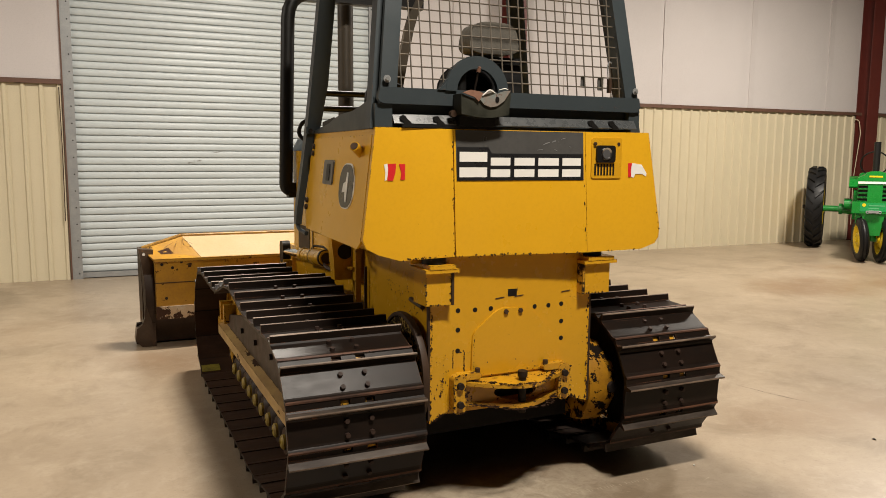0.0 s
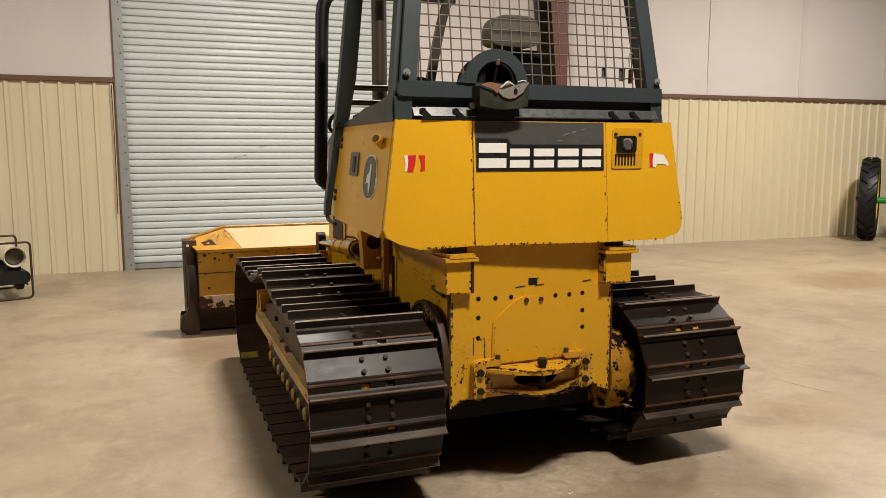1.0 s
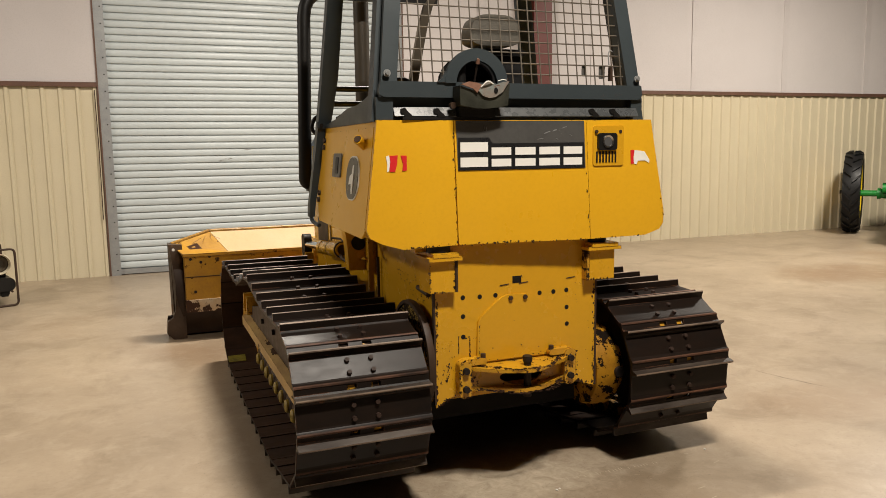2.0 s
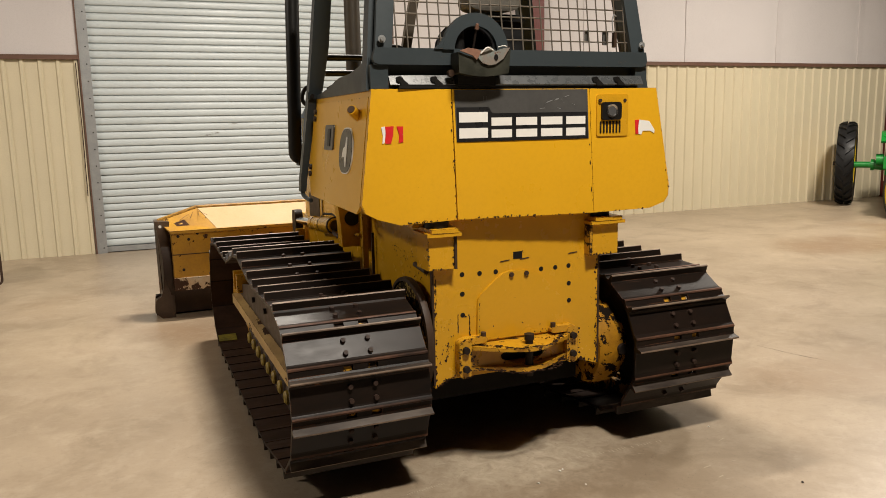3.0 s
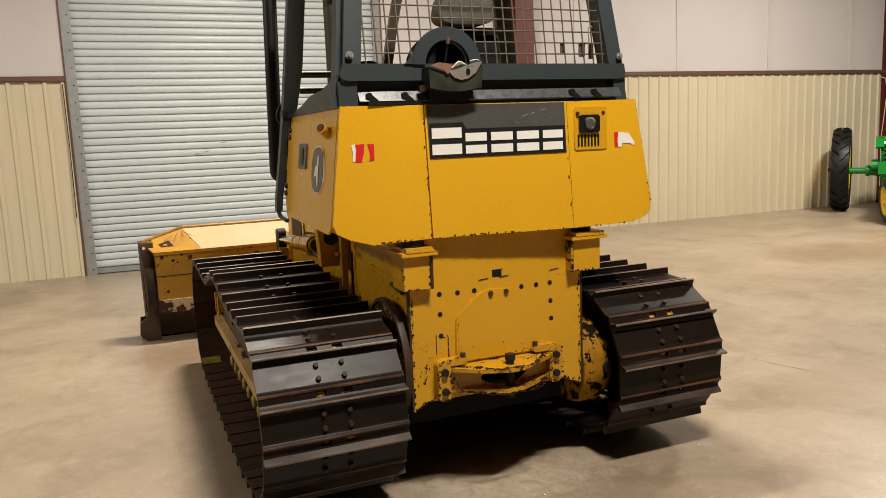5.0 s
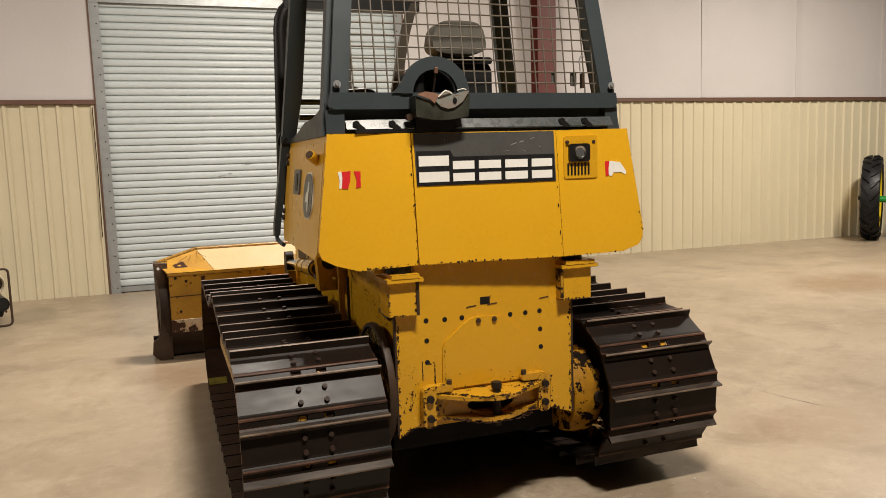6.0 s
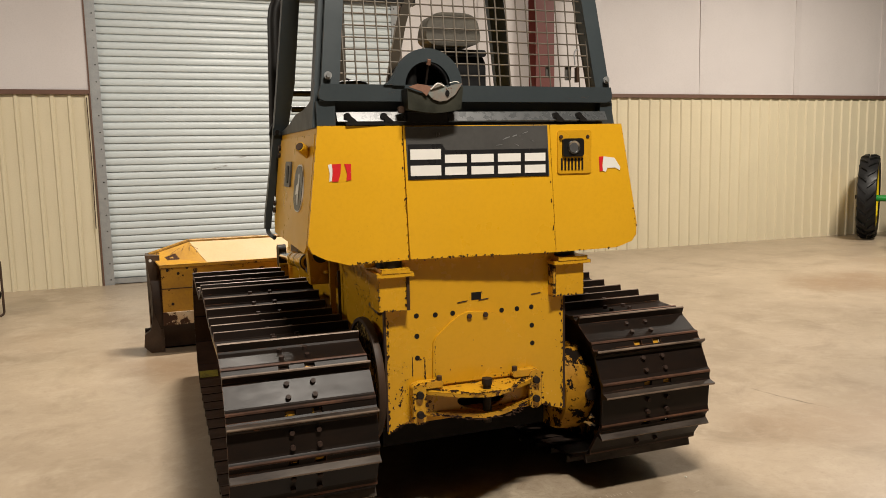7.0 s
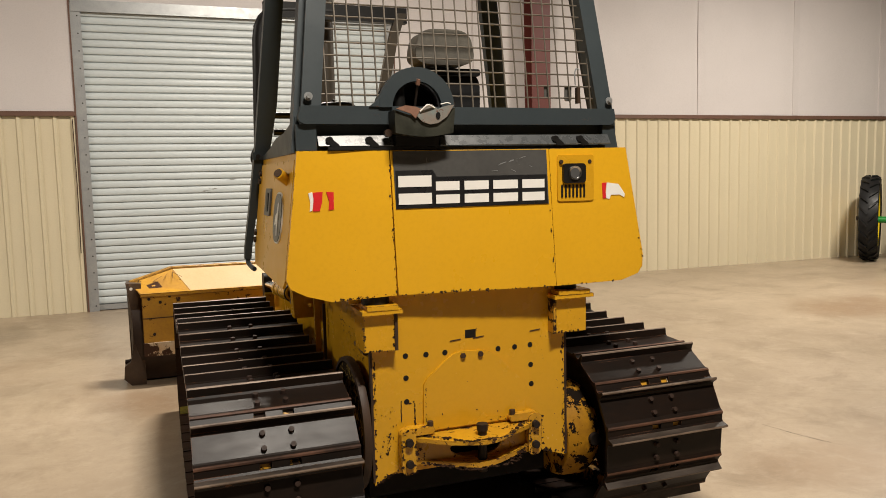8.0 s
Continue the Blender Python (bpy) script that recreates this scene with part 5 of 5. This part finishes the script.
# blade lift cylinders and arms
for s in (-1, 1):
    cyl = dpart("lift_cylinder", rod((s * 0.462, 1.50, 0.972), (s * 0.462, 2.03, 0.930), 0.045), YELLOW_SMOOTH, "yellow hydraulic cylinder", 0.006)
    part("gland", rod((s * 0.462, 1.99, 0.934), (s * 0.462, 2.06, 0.928), 0.048), YELLOW_SMOOTH, cyl, bevel=0.005)
    part("sleeve", rod((s * 0.462, 1.535, 0.9695), (s * 0.462, 1.765, 0.9515), 0.0505), YELLOW_SMOOTH, cyl, bevel=0.004)
    part("sleeve_band", rod((s * 0.462, 1.762, 0.9517), (s * 0.462, 1.776, 0.9506), 0.0515), STEEL_BROWN, cyl, "dark seam of the sleeve", 0.002)
    part("end_ring", rod((s * 0.462, 1.515, 0.971), (s * 0.462, 1.535, 0.9695), 0.0525), STEEL_BROWN, cyl, "dark end ring", 0.006)
    part("end_face", rod((s * 0.462, 1.496, 0.9722), (s * 0.462, 1.502, 0.9718), 0.034), STEEL_BROWN, cyl, "rusty end face")
    part("feed_pipe", tube([(s * 0.44, 1.52, 1.015), (s * 0.44, 1.60, 1.03), (s * 0.44, 1.85, 1.01), (s * 0.45, 1.9, 0.965)], 0.013, 8), STEEL_DARK, cyl, "dark steel feed pipe")
    part("rod", rod((s * 0.462, 2.03, 0.930), (s * 0.462, 2.54, 0.892), 0.026), CHROME, cyl, "bright chrome rod")
    part("clevis", prism(rounded(0.11, 0.16, 0.04, 2.60, 0.885), "x", s * 0.462 - 0.028, s * 0.462 + 0.028), STEEL_DARK, cyl, "dark steel clevis", 0.006)
    part("drain_hose", tube([(s * 0.475, 1.22, 0.955), (s * 0.485, 1.34, 0.925), (s * 0.482, 1.47, 0.93), (s * 0.47, 1.53, 0.95)], 0.011, 8), STEEL_BROWN, cyl, "dark brown hose")
    part("tie_rod", rod((s * 0.45, 1.02, 0.975), (s * 0.45, 1.50, 0.925), 0.009, seg=8), YELLOW_WORN, cyl, "thin yellow tie rod")
    ub = dpart("upright_bracket", prism([(1.0, 0.90), (1.0, 1.15), (1.34, 1.15), (1.42, 1.06), (1.38, 0.90)], "x", min(s * 0.36, s * 0.43), max(s * 0.36, s * 0.43)), YELLOW_SMOOTH, "yellow pivot bracket", 0.008)
    plate_pts = [(s * 0.40, 0.90), (s * 0.525, 0.90), (s * 0.53, 1.02), (s * 0.545, 1.15), (s * 0.40, 1.15)]
    part("bore_plate", prism(plate_pts, "y", 1.12, 1.20), YELLOW_SMOOTH, ub, bevel=0.01)
    part("pivot_bore", rod((s * 0.466, 1.115, 1.058), (s * 0.466, 1.125, 1.058), 0.042, seg=28), BLACK, ub, "dark round bore", 0.003)
    part("rib", box((min(s * 0.42, s * 0.45), 0.975, 0.62), (max(s * 0.42, s * 0.45), 0.995, 1.14)), YELLOW_WORN, ub, bevel=0.004)
    part("rib", box((min(s * 0.41, s * 0.424), 0.90, 0.70), (max(s * 0.41, s * 0.424), 0.91, 1.0)), STEEL_BROWN, ub, bevel=0.003)
    dpart("push_arm", prism([(2.2, 0.40), (2.2, 0.62), (3.2, 0.62), (3.58, 0.52), (3.58, 0.26), (3.0, 0.30)], "x", min(s * 0.38, s * 0.5), max(s * 0.38, s * 0.5)), YELLOW_WORN, bevel=0.012)
    dpart("blade_link", prism([(2.50, 0.62), (2.52, 0.83), (2.60, 0.85), (2.9, 0.62)], "x", s * 0.46 - 0.03, s * 0.46 + 0.03), YELLOW_WORN, bevel=0.008)

# blade
blade = dpart("blade", prism([(3.58, 0.25), (3.58, 0.722), (3.62, 0.742), (3.82, 0.742), (3.70, 0.42), (3.74, 0.25)], "x", -1.30, 1.30), BLADE_PAINT, "yellow dozer blade with worn paint", 0.008)
arc = []
for i in range(13):
    t = i / 12
    z = 0.02 + t * 0.80
    arc.append((3.86 - 0.20 * math.sin(math.pi * (0.08 + 0.84 * t)) + 0.03 * t, z))
face = [(y - 0.02, z) for y, z in arc] + [(y + 0.005, z) for y, z in arc[::-1]]
part("moldboard", prism(face, "x", -1.40, 1.40), STEEL_BROWN, blade, "worn brown steel moldboard")
top = [(-1.385, 3.80, 0.808), (-1.06, 3.84, 0.902), (1.06, 3.84, 0.902), (1.385, 3.80, 0.808)]
low = [(-1.305, 3.60, 0.735), (-0.93, 3.60, 0.740), (0.93, 3.60, 0.740), (1.305, 3.60, 0.735)]
for i in range(3):
    bm = bmesh.new()
    quad = [top[i], top[i + 1], low[i + 1], low[i]]
    a = [bm.verts.new(p) for p in quad]
    c = [bm.verts.new((p[0], p[1] + 0.03, p[2] - 0.012)) for p in quad]
    bm.faces.new(a)
    bm.faces.new(c[::-1])
    for k in range(4):
        bm.faces.new((a[k], c[k], c[(k + 1) % 4], a[(k + 1) % 4]))
    # The centre plate gets a paler colour than the corner plates.
    part("top_plate", bm, BLADE_PALE if i == 1 else BLADE_PAINT, blade, "pale chipped top plate" if i == 1 else "sloped yellow corner plate", 0.002)
for p, q in zip(top, top[1:]):
    rim = tube([Vector(p) + Vector((0, 0.012, 0.002)), Vector(q) + Vector((0, 0.012, 0.004))], 0.018, 10)
    part("top_rim", rim, BLADE_PAINT, blade, "dirty yellow rim of the blade")
part("top_ridge", box((-1.31, 3.565, 0.718), (1.31, 3.60, 0.746)), BLADE_PAINT, blade, bevel=0.008)
part("rib", box((-1.302, 3.574, 0.545), (1.302, 3.585, 0.551)), STEEL_BROWN, blade)
part("lower_bar", box((-1.302, 3.565, 0.25), (1.302, 3.60, 0.355)), BLADE_SCRAPED, blade, "scraped lower bar of the blade", 0.006)
for s in (-1, 1):
    wing = [(1.302, 0.81), (1.415, 0.82), (1.402, 0.74), (1.387, 0.62), (1.377, 0.50), (1.378, 0.38), (1.390, 0.26), (1.408, 0.20), (1.452, 0.17), (1.463, 0.06), (1.41, 0.0), (1.302, 0.0)]
    bm = prism([(s * x, z) for x, z in wing], "y", 3.66, 3.84)
    for v in bm.verts:
        v.co.y -= 0.10 * math.sin(math.pi * min(1, max(0, v.co.z / 0.82))) - 0.04
    part("end_bit", bm, END_STEEL, blade, "dark brown worn end bit", 0.008)
    part("bit_hole", rod((s * 1.375, 3.69, 0.775), (s * 1.375, 3.684, 0.775), 0.012, seg=12), DECAL_WHITE, blade)
part("cutting_edge", prism([(3.84, 0.0), (3.70, 0.20), (3.72, 0.21), (3.88, 0.0)], "x", -1.45, 1.45), STEEL_DARK, blade, "dark steel cutting edge", 0.004)
for x, z in ((-1.247, 0.70), (-1.165, 0.67), (-1.094, 0.715), (-1.22, 0.42)):
    part("bolt_hole", rod((x, 3.581, z), (x, 3.574, z), 0.012, seg=10), STEEL_DARK, blade)


# scratches fanning out over the corner plate
corner_a, corner_b = Vector(top[1]), Vector(low[0])
for f, g, u in ((0.10, 0.40, 0.60), (0.22, 0.46, 0.25), (0.30, 0.52, -0.15), (0.16, 0.34, 0.95)):
    p, q = corner_a.lerp(corner_b, f), corner_a.lerp(corner_b, g)
    side = Vector((0.10 * u, -0.05 * u, 0.0))
    lift = Vector((0, -0.004, 0.004))
    part("scratch", tube([p + lift + side * 0.4, (p + q) / 2 + lift + side, q + lift + side * 1.6], 0.0014, 6), STEEL_BROWN, blade)


# ---- vintage tractor ----
def tyre(r, w, lugs, lug_h, rim_r):
    """Tyre bmesh about the x axis, with slanted tread bars."""
    prof = [(-w * 0.38, rim_r), (-w * 0.5, rim_r + (r - rim_r) * 0.45), (-w * 0.46, r - 0.05), (-w * 0.30, r - lug_h), (0, r - lug_h + 0.012), (w * 0.30, r - lug_h), (w * 0.46, r - 0.05),
            (w * 0.5, rim_r + (r - rim_r) * 0.45), (w * 0.38, rim_r), (0, rim_r - 0.02)]
    return lathe(prof, seg=56)


def tread_lug(r, w, lug_h, s):
    """One slanted tread bar, at the top of the wheel."""
    bm = bmesh.new()
    quads = []
    for x, lag, rr in ((0.01, 0.0, r), (w * 0.30, 0.10, r - 0.004), (w * 0.49, 0.20, r - 0.045)):
        row = []
        for da, dr in ((-0.035, -lug_h - 0.01), (-0.025, 0.0), (0.025, 0.0), (0.035, -lug_h - 0.01)):
            a = lag + da
            row.append(bm.verts.new((s * x, (rr + dr) * math.cos(a), (rr + dr) * math.sin(a))))
        quads.append(row)
    for p, q in zip(quads, quads[1:]):
        for k in range(3):
            bm.faces.new((p[k], p[k + 1], q[k + 1], q[k]))
        bm.faces.new((p[3], p[0], q[0], q[3]))
    bm.faces.new(quads[0])
    bm.faces.new(quads[-1][::-1])
    return finish(bm, RUBBER, "tread_lug", 0.004, 1)


def wheel(name, parent, m, r, w, lugs, lug_h, rim_r):
    t = part(name, tyre(r, w, lugs, lug_h, rim_r) if lugs else lathe(
        [(-w * 0.4, rim_r), (-w * 0.5, (r + rim_r) / 2), (-w * 0.40, r - 0.03), (-w * 0.25, r - 0.008), (-w * 0.18, r - 0.016), (-w * 0.07, r), (w * 0.07, r), (w * 0.18, r - 0.016),
         (w * 0.25, r - 0.008), (w * 0.40, r - 0.03), (w * 0.5, (r + rim_r) / 2), (w * 0.4, rim_r), (0, rim_r - 0.02)], seg=48), RUBBER, parent, "black rubber tyre", at=m)
    if lugs:
        for s in (-1, 1):
            lug = tread_lug(r, w, lug_h, s)
            for i in range(lugs):
                part("tread_lug", lug, RUBBER, t, at=pose(0, 0, 0, 360 * (i + (0.5 if s > 0 else 0)) / lugs))
    part("rim", lathe([(-w * 0.42, rim_r + 0.012), (-w * 0.36, rim_r - 0.012), (-0.012, rim_r - 0.05), (0.03, 0.11), (0.05, 0.10), (0.05, 0.03), (0.0, 0.03), (0.0, 0.09), (-0.03, rim_r - 0.06),
                       (w * 0.36, rim_r - 0.012), (w * 0.42, rim_r + 0.012)], seg=40), RIM_YELLOW, t, "yellow wheel rim")
    part("hub", lathe([(-0.05, 0.02), (-0.05, 0.05), (0.075, 0.05), (0.085, 0.02)], seg=20), RIM_YELLOW, t)
    return t


# local frame: y forwards (towards the front wheels), z up
tractor = thing("tractor", pose(11.085, 8.275, 0, 0, 0, 128.5), "green vintage row-crop tractor with yellow wheels", "tractor")
for s in (-1, 1):
    wheel("rear_wheel", tractor, pose(s * 0.88, -1.95, 0.73), 0.73, 0.29, 22, 0.04, 0.52)
    wheel("front_wheel", tractor, pose(s * 0.152, 0.0, 0.35, 0, s * 4, 12), 0.35, 0.14, 0, 0, 0.22)
    part("rear_axle", rod((s * 0.20, -1.95, 0.70), (s * 0.98, -1.95, 0.70), 0.055), GREEN, tractor, bevel=0.006)
    part("axle_housing", rod((s * 0.15, -1.95, 0.70), (s * 0.50, -1.95, 0.70), 0.11, 0.075), GREEN, tractor, bevel=0.008)
    part("frame_rail", box((min(s * 0.16, s * 0.24), -1.8, 0.60), (max(s * 0.16, s * 0.24), 0.05, 0.72)), GREEN, tractor, bevel=0.008)
    part("brake_drum", rod((s * 0.30, -1.75, 0.80), (s * 0.42, -1.75, 0.80), 0.10), GREEN, tractor, bevel=0.01)
    for k in range(6):
        z = 0.86 + 0.065 * k
        part("grille_louvre", prism([(-0.06, z), (0.085, z), (0.10, z + 0.022), (-0.06, z + 0.045)], "x", min(s * 0.10, s * 0.235), max(s * 0.10, s * 0.235)), GREEN, tractor, bevel=0.004)
part("pedestal", prism([(-0.10, 0.42), (0.10, 0.42), (0.15, 0.72), (0.24, 0.80), (-0.24, 0.80), (-0.15, 0.72)], "y", -0.12, 0.10), GREEN, tractor, bevel=0.015)
part("front_axle", rod((-0.2, 0, 0.35), (0.2, 0, 0.35), 0.03), GREEN, tractor)
part("steering_post", rod((0, 0, 0.34), (0, 0, 0.5), 0.06), GREEN, tractor, bevel=0.006)
part("front_plate", box((-0.30, 0.06, 0.76), (0.30, 0.12, 0.94)), GREEN, tractor, "green front casting with clevis", 0.015)
part("maker_plate", box((-0.19, 0.1205, 0.79), (0.19, 0.124, 0.925)), PLATE_GREEN, tractor, "pale green front plate with bars")
part("plate_dot", rod((0.135, 0.1245, 0.89), (0.135, 0.127, 0.89), 0.026), RIM_YELLOW, tractor, "round yellow mark")
for x0, x1, z in ((-0.15, 0.07, 0.875), (-0.07, 0.07, 0.832)):
    part("plate_bar", box((x0, 0.1245, z), (x1, 0.1265, z + 0.016)), PLATE_BAR, tractor)
part("clevis", box((-0.07, 0.12, 0.77), (0.07, 0.17, 0.81)), GALV, tractor, bevel=0.006)
part("grille_core", box((-0.22, -0.06, 0.80), (0.22, 0.04, 1.26)), BLACK, tractor)
part("grille_centre", box((-0.10, -0.02, 0.80), (0.10, 0.09, 1.27)), GREEN, tractor, bevel=0.015)
part("grille_bar", box((-0.235, 0.085, 1.215), (0.235, 0.10, 1.25)), DECAL_WHITE, tractor, "pale metal strip", 0.003)
part("radiator_top", prism([(-0.245, 1.25), (0.245, 1.25), (0.245, 1.30), (0.20, 1.325), (0.15, 1.345), (0.125, 1.385), (0.06, 1.405), (-0.06, 1.405), (-0.125, 1.385), (-0.15, 1.345), (-0.20, 1.325), (-0.245, 1.30)], "y", -0.22, 0.10), GREEN, tractor, bevel=0.02)
part("hood", prism([(-0.19, 0.95), (0.19, 0.95), (0.19, 1.30), (0.10, 1.37), (-0.10, 1.37), (-0.19, 1.30)], "y", -1.55, -0.15), GREEN, tractor, bevel=0.02)
part("gear_case", box((-0.28, -2.15, 0.55), (0.28, -1.5, 1.05)), GREEN, tractor, bevel=0.03)
part("badge", box((-0.09, 0.101, 1.315), (0.09, 0.104, 1.34)), RIM_YELLOW, tractor, "plain yellow badge bar")
part("exhaust", rod((0.0, -0.30, 1.40), (0.0, -0.30, 1.86), 0.048), BLACK, tractor, "black exhaust stack", 0.004)
part("steering_wheel", lathe([(0.012 * math.cos(a), 0.21 + 0.012 * math.sin(a)) for a in (math.pi * k / 4 for k in range(8))], axis="y"), BLACK, tractor, "black steering wheel", at=pose(0, -1.45, 1.52, -20))
part("steering_shaft", rod((0, -0.5, 1.36), (0, -1.45, 1.52), 0.014), GREEN, tractor)
for s in (-1, 1):
    part("fender", prism([(-2.30, 1.10), (-2.18, 1.22), (-1.9, 1.29), (-1.62, 1.24), (-1.48, 1.12), (-1.53, 1.09), (-1.66, 1.19), (-1.9, 1.24), (-2.14, 1.18), (-2.25, 1.08)], "x", min(s * 0.14, s * 0.36), max(s * 0.14, s * 0.36)), GREEN, tractor, "green rear fender", 0.008)
    part("axle_band", rod((s * 0.44, -1.95, 0.70), (s * 0.50, -1.95, 0.70), 0.098), GREEN, tractor, bevel=0.008)
    part("axle_end", rod((s * 0.98, -1.95, 0.72), (s * 1.09, -1.95, 0.72), 0.035), STEEL_DARK, tractor, "dark axle end", 0.004)
    part("lifting_eye", tube([(s * 0.02, 0.13, 0.79), (s * 0.10, 0.15, 0.80), (s * 0.10, 0.15, 0.765), (s * 0.03, 0.14, 0.765)], 0.008, 6), GALV, tractor)
part("tractor_seat", prism(rounded(0.42, 0.10, 0.045, 0, 1.30), "y", -2.25, -1.9), GREEN, tractor, bevel=0.03)

# ---- torpedo heater ----
heater = thing("space_heater", pose(-1.40, 9.35, 0, 0, 0, -71), "cream torpedo space heater on a black tank with a tube frame", "heater")
part("tank", prism(rounded(0.42, 0.14, 0.06, 0.03, 0.235), "x", -0.36, 0.38), BLACK, heater, "black fuel tank", 0.015)
part("barrel", lathe([(-0.42, 0.08), (-0.40, 0.095), (0.34, 0.102), (0.37, 0.112), (0.378, 0.105), (0.35, 0.092), (-0.38, 0.088)]), HEATER_CREAM, heater, "cream enamelled barrel", at=pose(0, 0.105, 0.455))
part("nozzle_cone", lathe([(0.28, 0.03), (0.33, 0.08), (0.32, 0.091), (0.22, 0.091)]), STACK, heater, "dark burner cone", at=pose(0, 0.105, 0.455))
part("burner_disc", rod((0.26, 0.105, 0.455), (0.30, 0.105, 0.455), 0.05), STACK, heater, bevel=0.006)
for x in (-0.25, 0.25):
    part("saddle", box((x - 0.03, 0.04, 0.28), (x + 0.03, 0.17, 0.37)), BLACK, heater, bevel=0.006)
for x in (-0.40, 0.40):
    part("frame_hoop", tube([(x, -0.1, 0.013), (x, -0.25, 0.013), (x, -0.25, 0.61), (x, 0.25, 0.61), (x, 0.25, 0.013), (x, -0.1, 0.013)], 0.012, 10), STEEL_BROWN, heater, "brown steel tube hoop")
for y in (-0.2, 0.2):
    part("skid", rod((-0.40, y, 0.16), (0.40, y, 0.16), 0.012), STEEL_BROWN, heater)
for x in (0.28, -0.28):
    for y in (-0.14, 0.14):
        part("leg", prism([(y - 0.03, 0.10), (y + 0.03, 0.10), (y + 0.045, 0.13), (y + 0.05, 0.19), (y - 0.05, 0.19), (y - 0.045, 0.13)], "x", x - 0.05, x + 0.05), BLACK, heater, bevel=0.01)

# ---- floor marks ----
rng = random.Random(3)
bm = bmesh.new()
prev, n_steps = None, 22
for i in range(n_steps + 1):
    f = i / n_steps
    x = 4.30 + 0.16 * f - 0.02 * math.sin(math.pi * f) + rng.uniform(-0.004, 0.004)
    y = 4.11 - 0.49 * f
    w = 0.0022 * rng.uniform(0.4, 1.3) * (1 - 0.7 * abs(2 * f - 1) ** 3)
    row = [bm.verts.new((x - w, y, 0.0012)), bm.verts.new((x + w, y, 0.0012))]
    if prev:
        bm.faces.new((prev[0], row[0], row[1], prev[1]))
    prev = row
solid("floor_crack", bm, STEEL_DARK, "fine dark crack in the concrete floor", "crack", "structure")
bm = bmesh.new()
for i in range(30):
    x = 2.17 + 0.52 * i / 29 + rng.uniform(-0.003, 0.003)
    if rng.random() < 0.2:
        continue
    y, h = 3.055 + rng.uniform(-0.004, 0.004), rng.uniform(0.006, 0.014)
    bm.faces.new([bm.verts.new(p) for p in ((x, y - h, 0.001), (x + 0.0045, y - h, 0.001), (x + 0.0045, y + h, 0.001), (x, y + h, 0.001))])
for i in range(16):
    x, y, h = 1.375 + 0.012 * i, 3.035 + 0.002 * i + rng.uniform(-0.003, 0.003), rng.uniform(0.004, 0.010)
    bm.faces.new([bm.verts.new(p) for p in ((x, y - h, 0.001), (x + 0.004, y - h, 0.001), (x + 0.004, y + h, 0.001), (x, y + h, 0.001))])
for i in range(26):
    x, y, a, h = rng.uniform(1.45, 3.0), rng.uniform(2.6, 3.4), rng.uniform(-0.9, 0.4), rng.uniform(0.006, 0.024)
    u, v, w = h * math.cos(a), h * math.sin(a), rng.uniform(0.0008, 0.0022)
    bm.faces.new([bm.verts.new(p) for p in ((x - u, y - v - w, 0.001), (x + u, y + v - w, 0.001), (x + u * 0.8, y + v + w, 0.001), (x - u, y - v + w, 0.001))])
solid("floor_scratches", bm, PALE_SCRATCH, "short pale scratches scored into the concrete", "scratches", "stuff")
for x, y, r in ((2.081, 2.967, 0.009), (1.937, 2.898, 0.007), (2.119, 2.808, 0.004), (3.029, 3.098, 0.006), (2.10, 2.975, 0.005)):
    solid("floor_debris", rod((x, y, 0.0), (x + 0.003, y + 0.002, 0.004), r, r * 0.6, 7), DECAL_WHITE, "tiny pale paint flake lying on the floor", "debris")
for x, y, r in ((4.244, 2.997, 0.012), (2.981, 2.45, 0.007)):
    solid("floor_debris", rod((x, y, 0.0), (x + 0.003, y + 0.002, 0.005), r, r * 0.5, 7), STEEL_DARK, "tiny dark crumb lying on the floor", "debris")
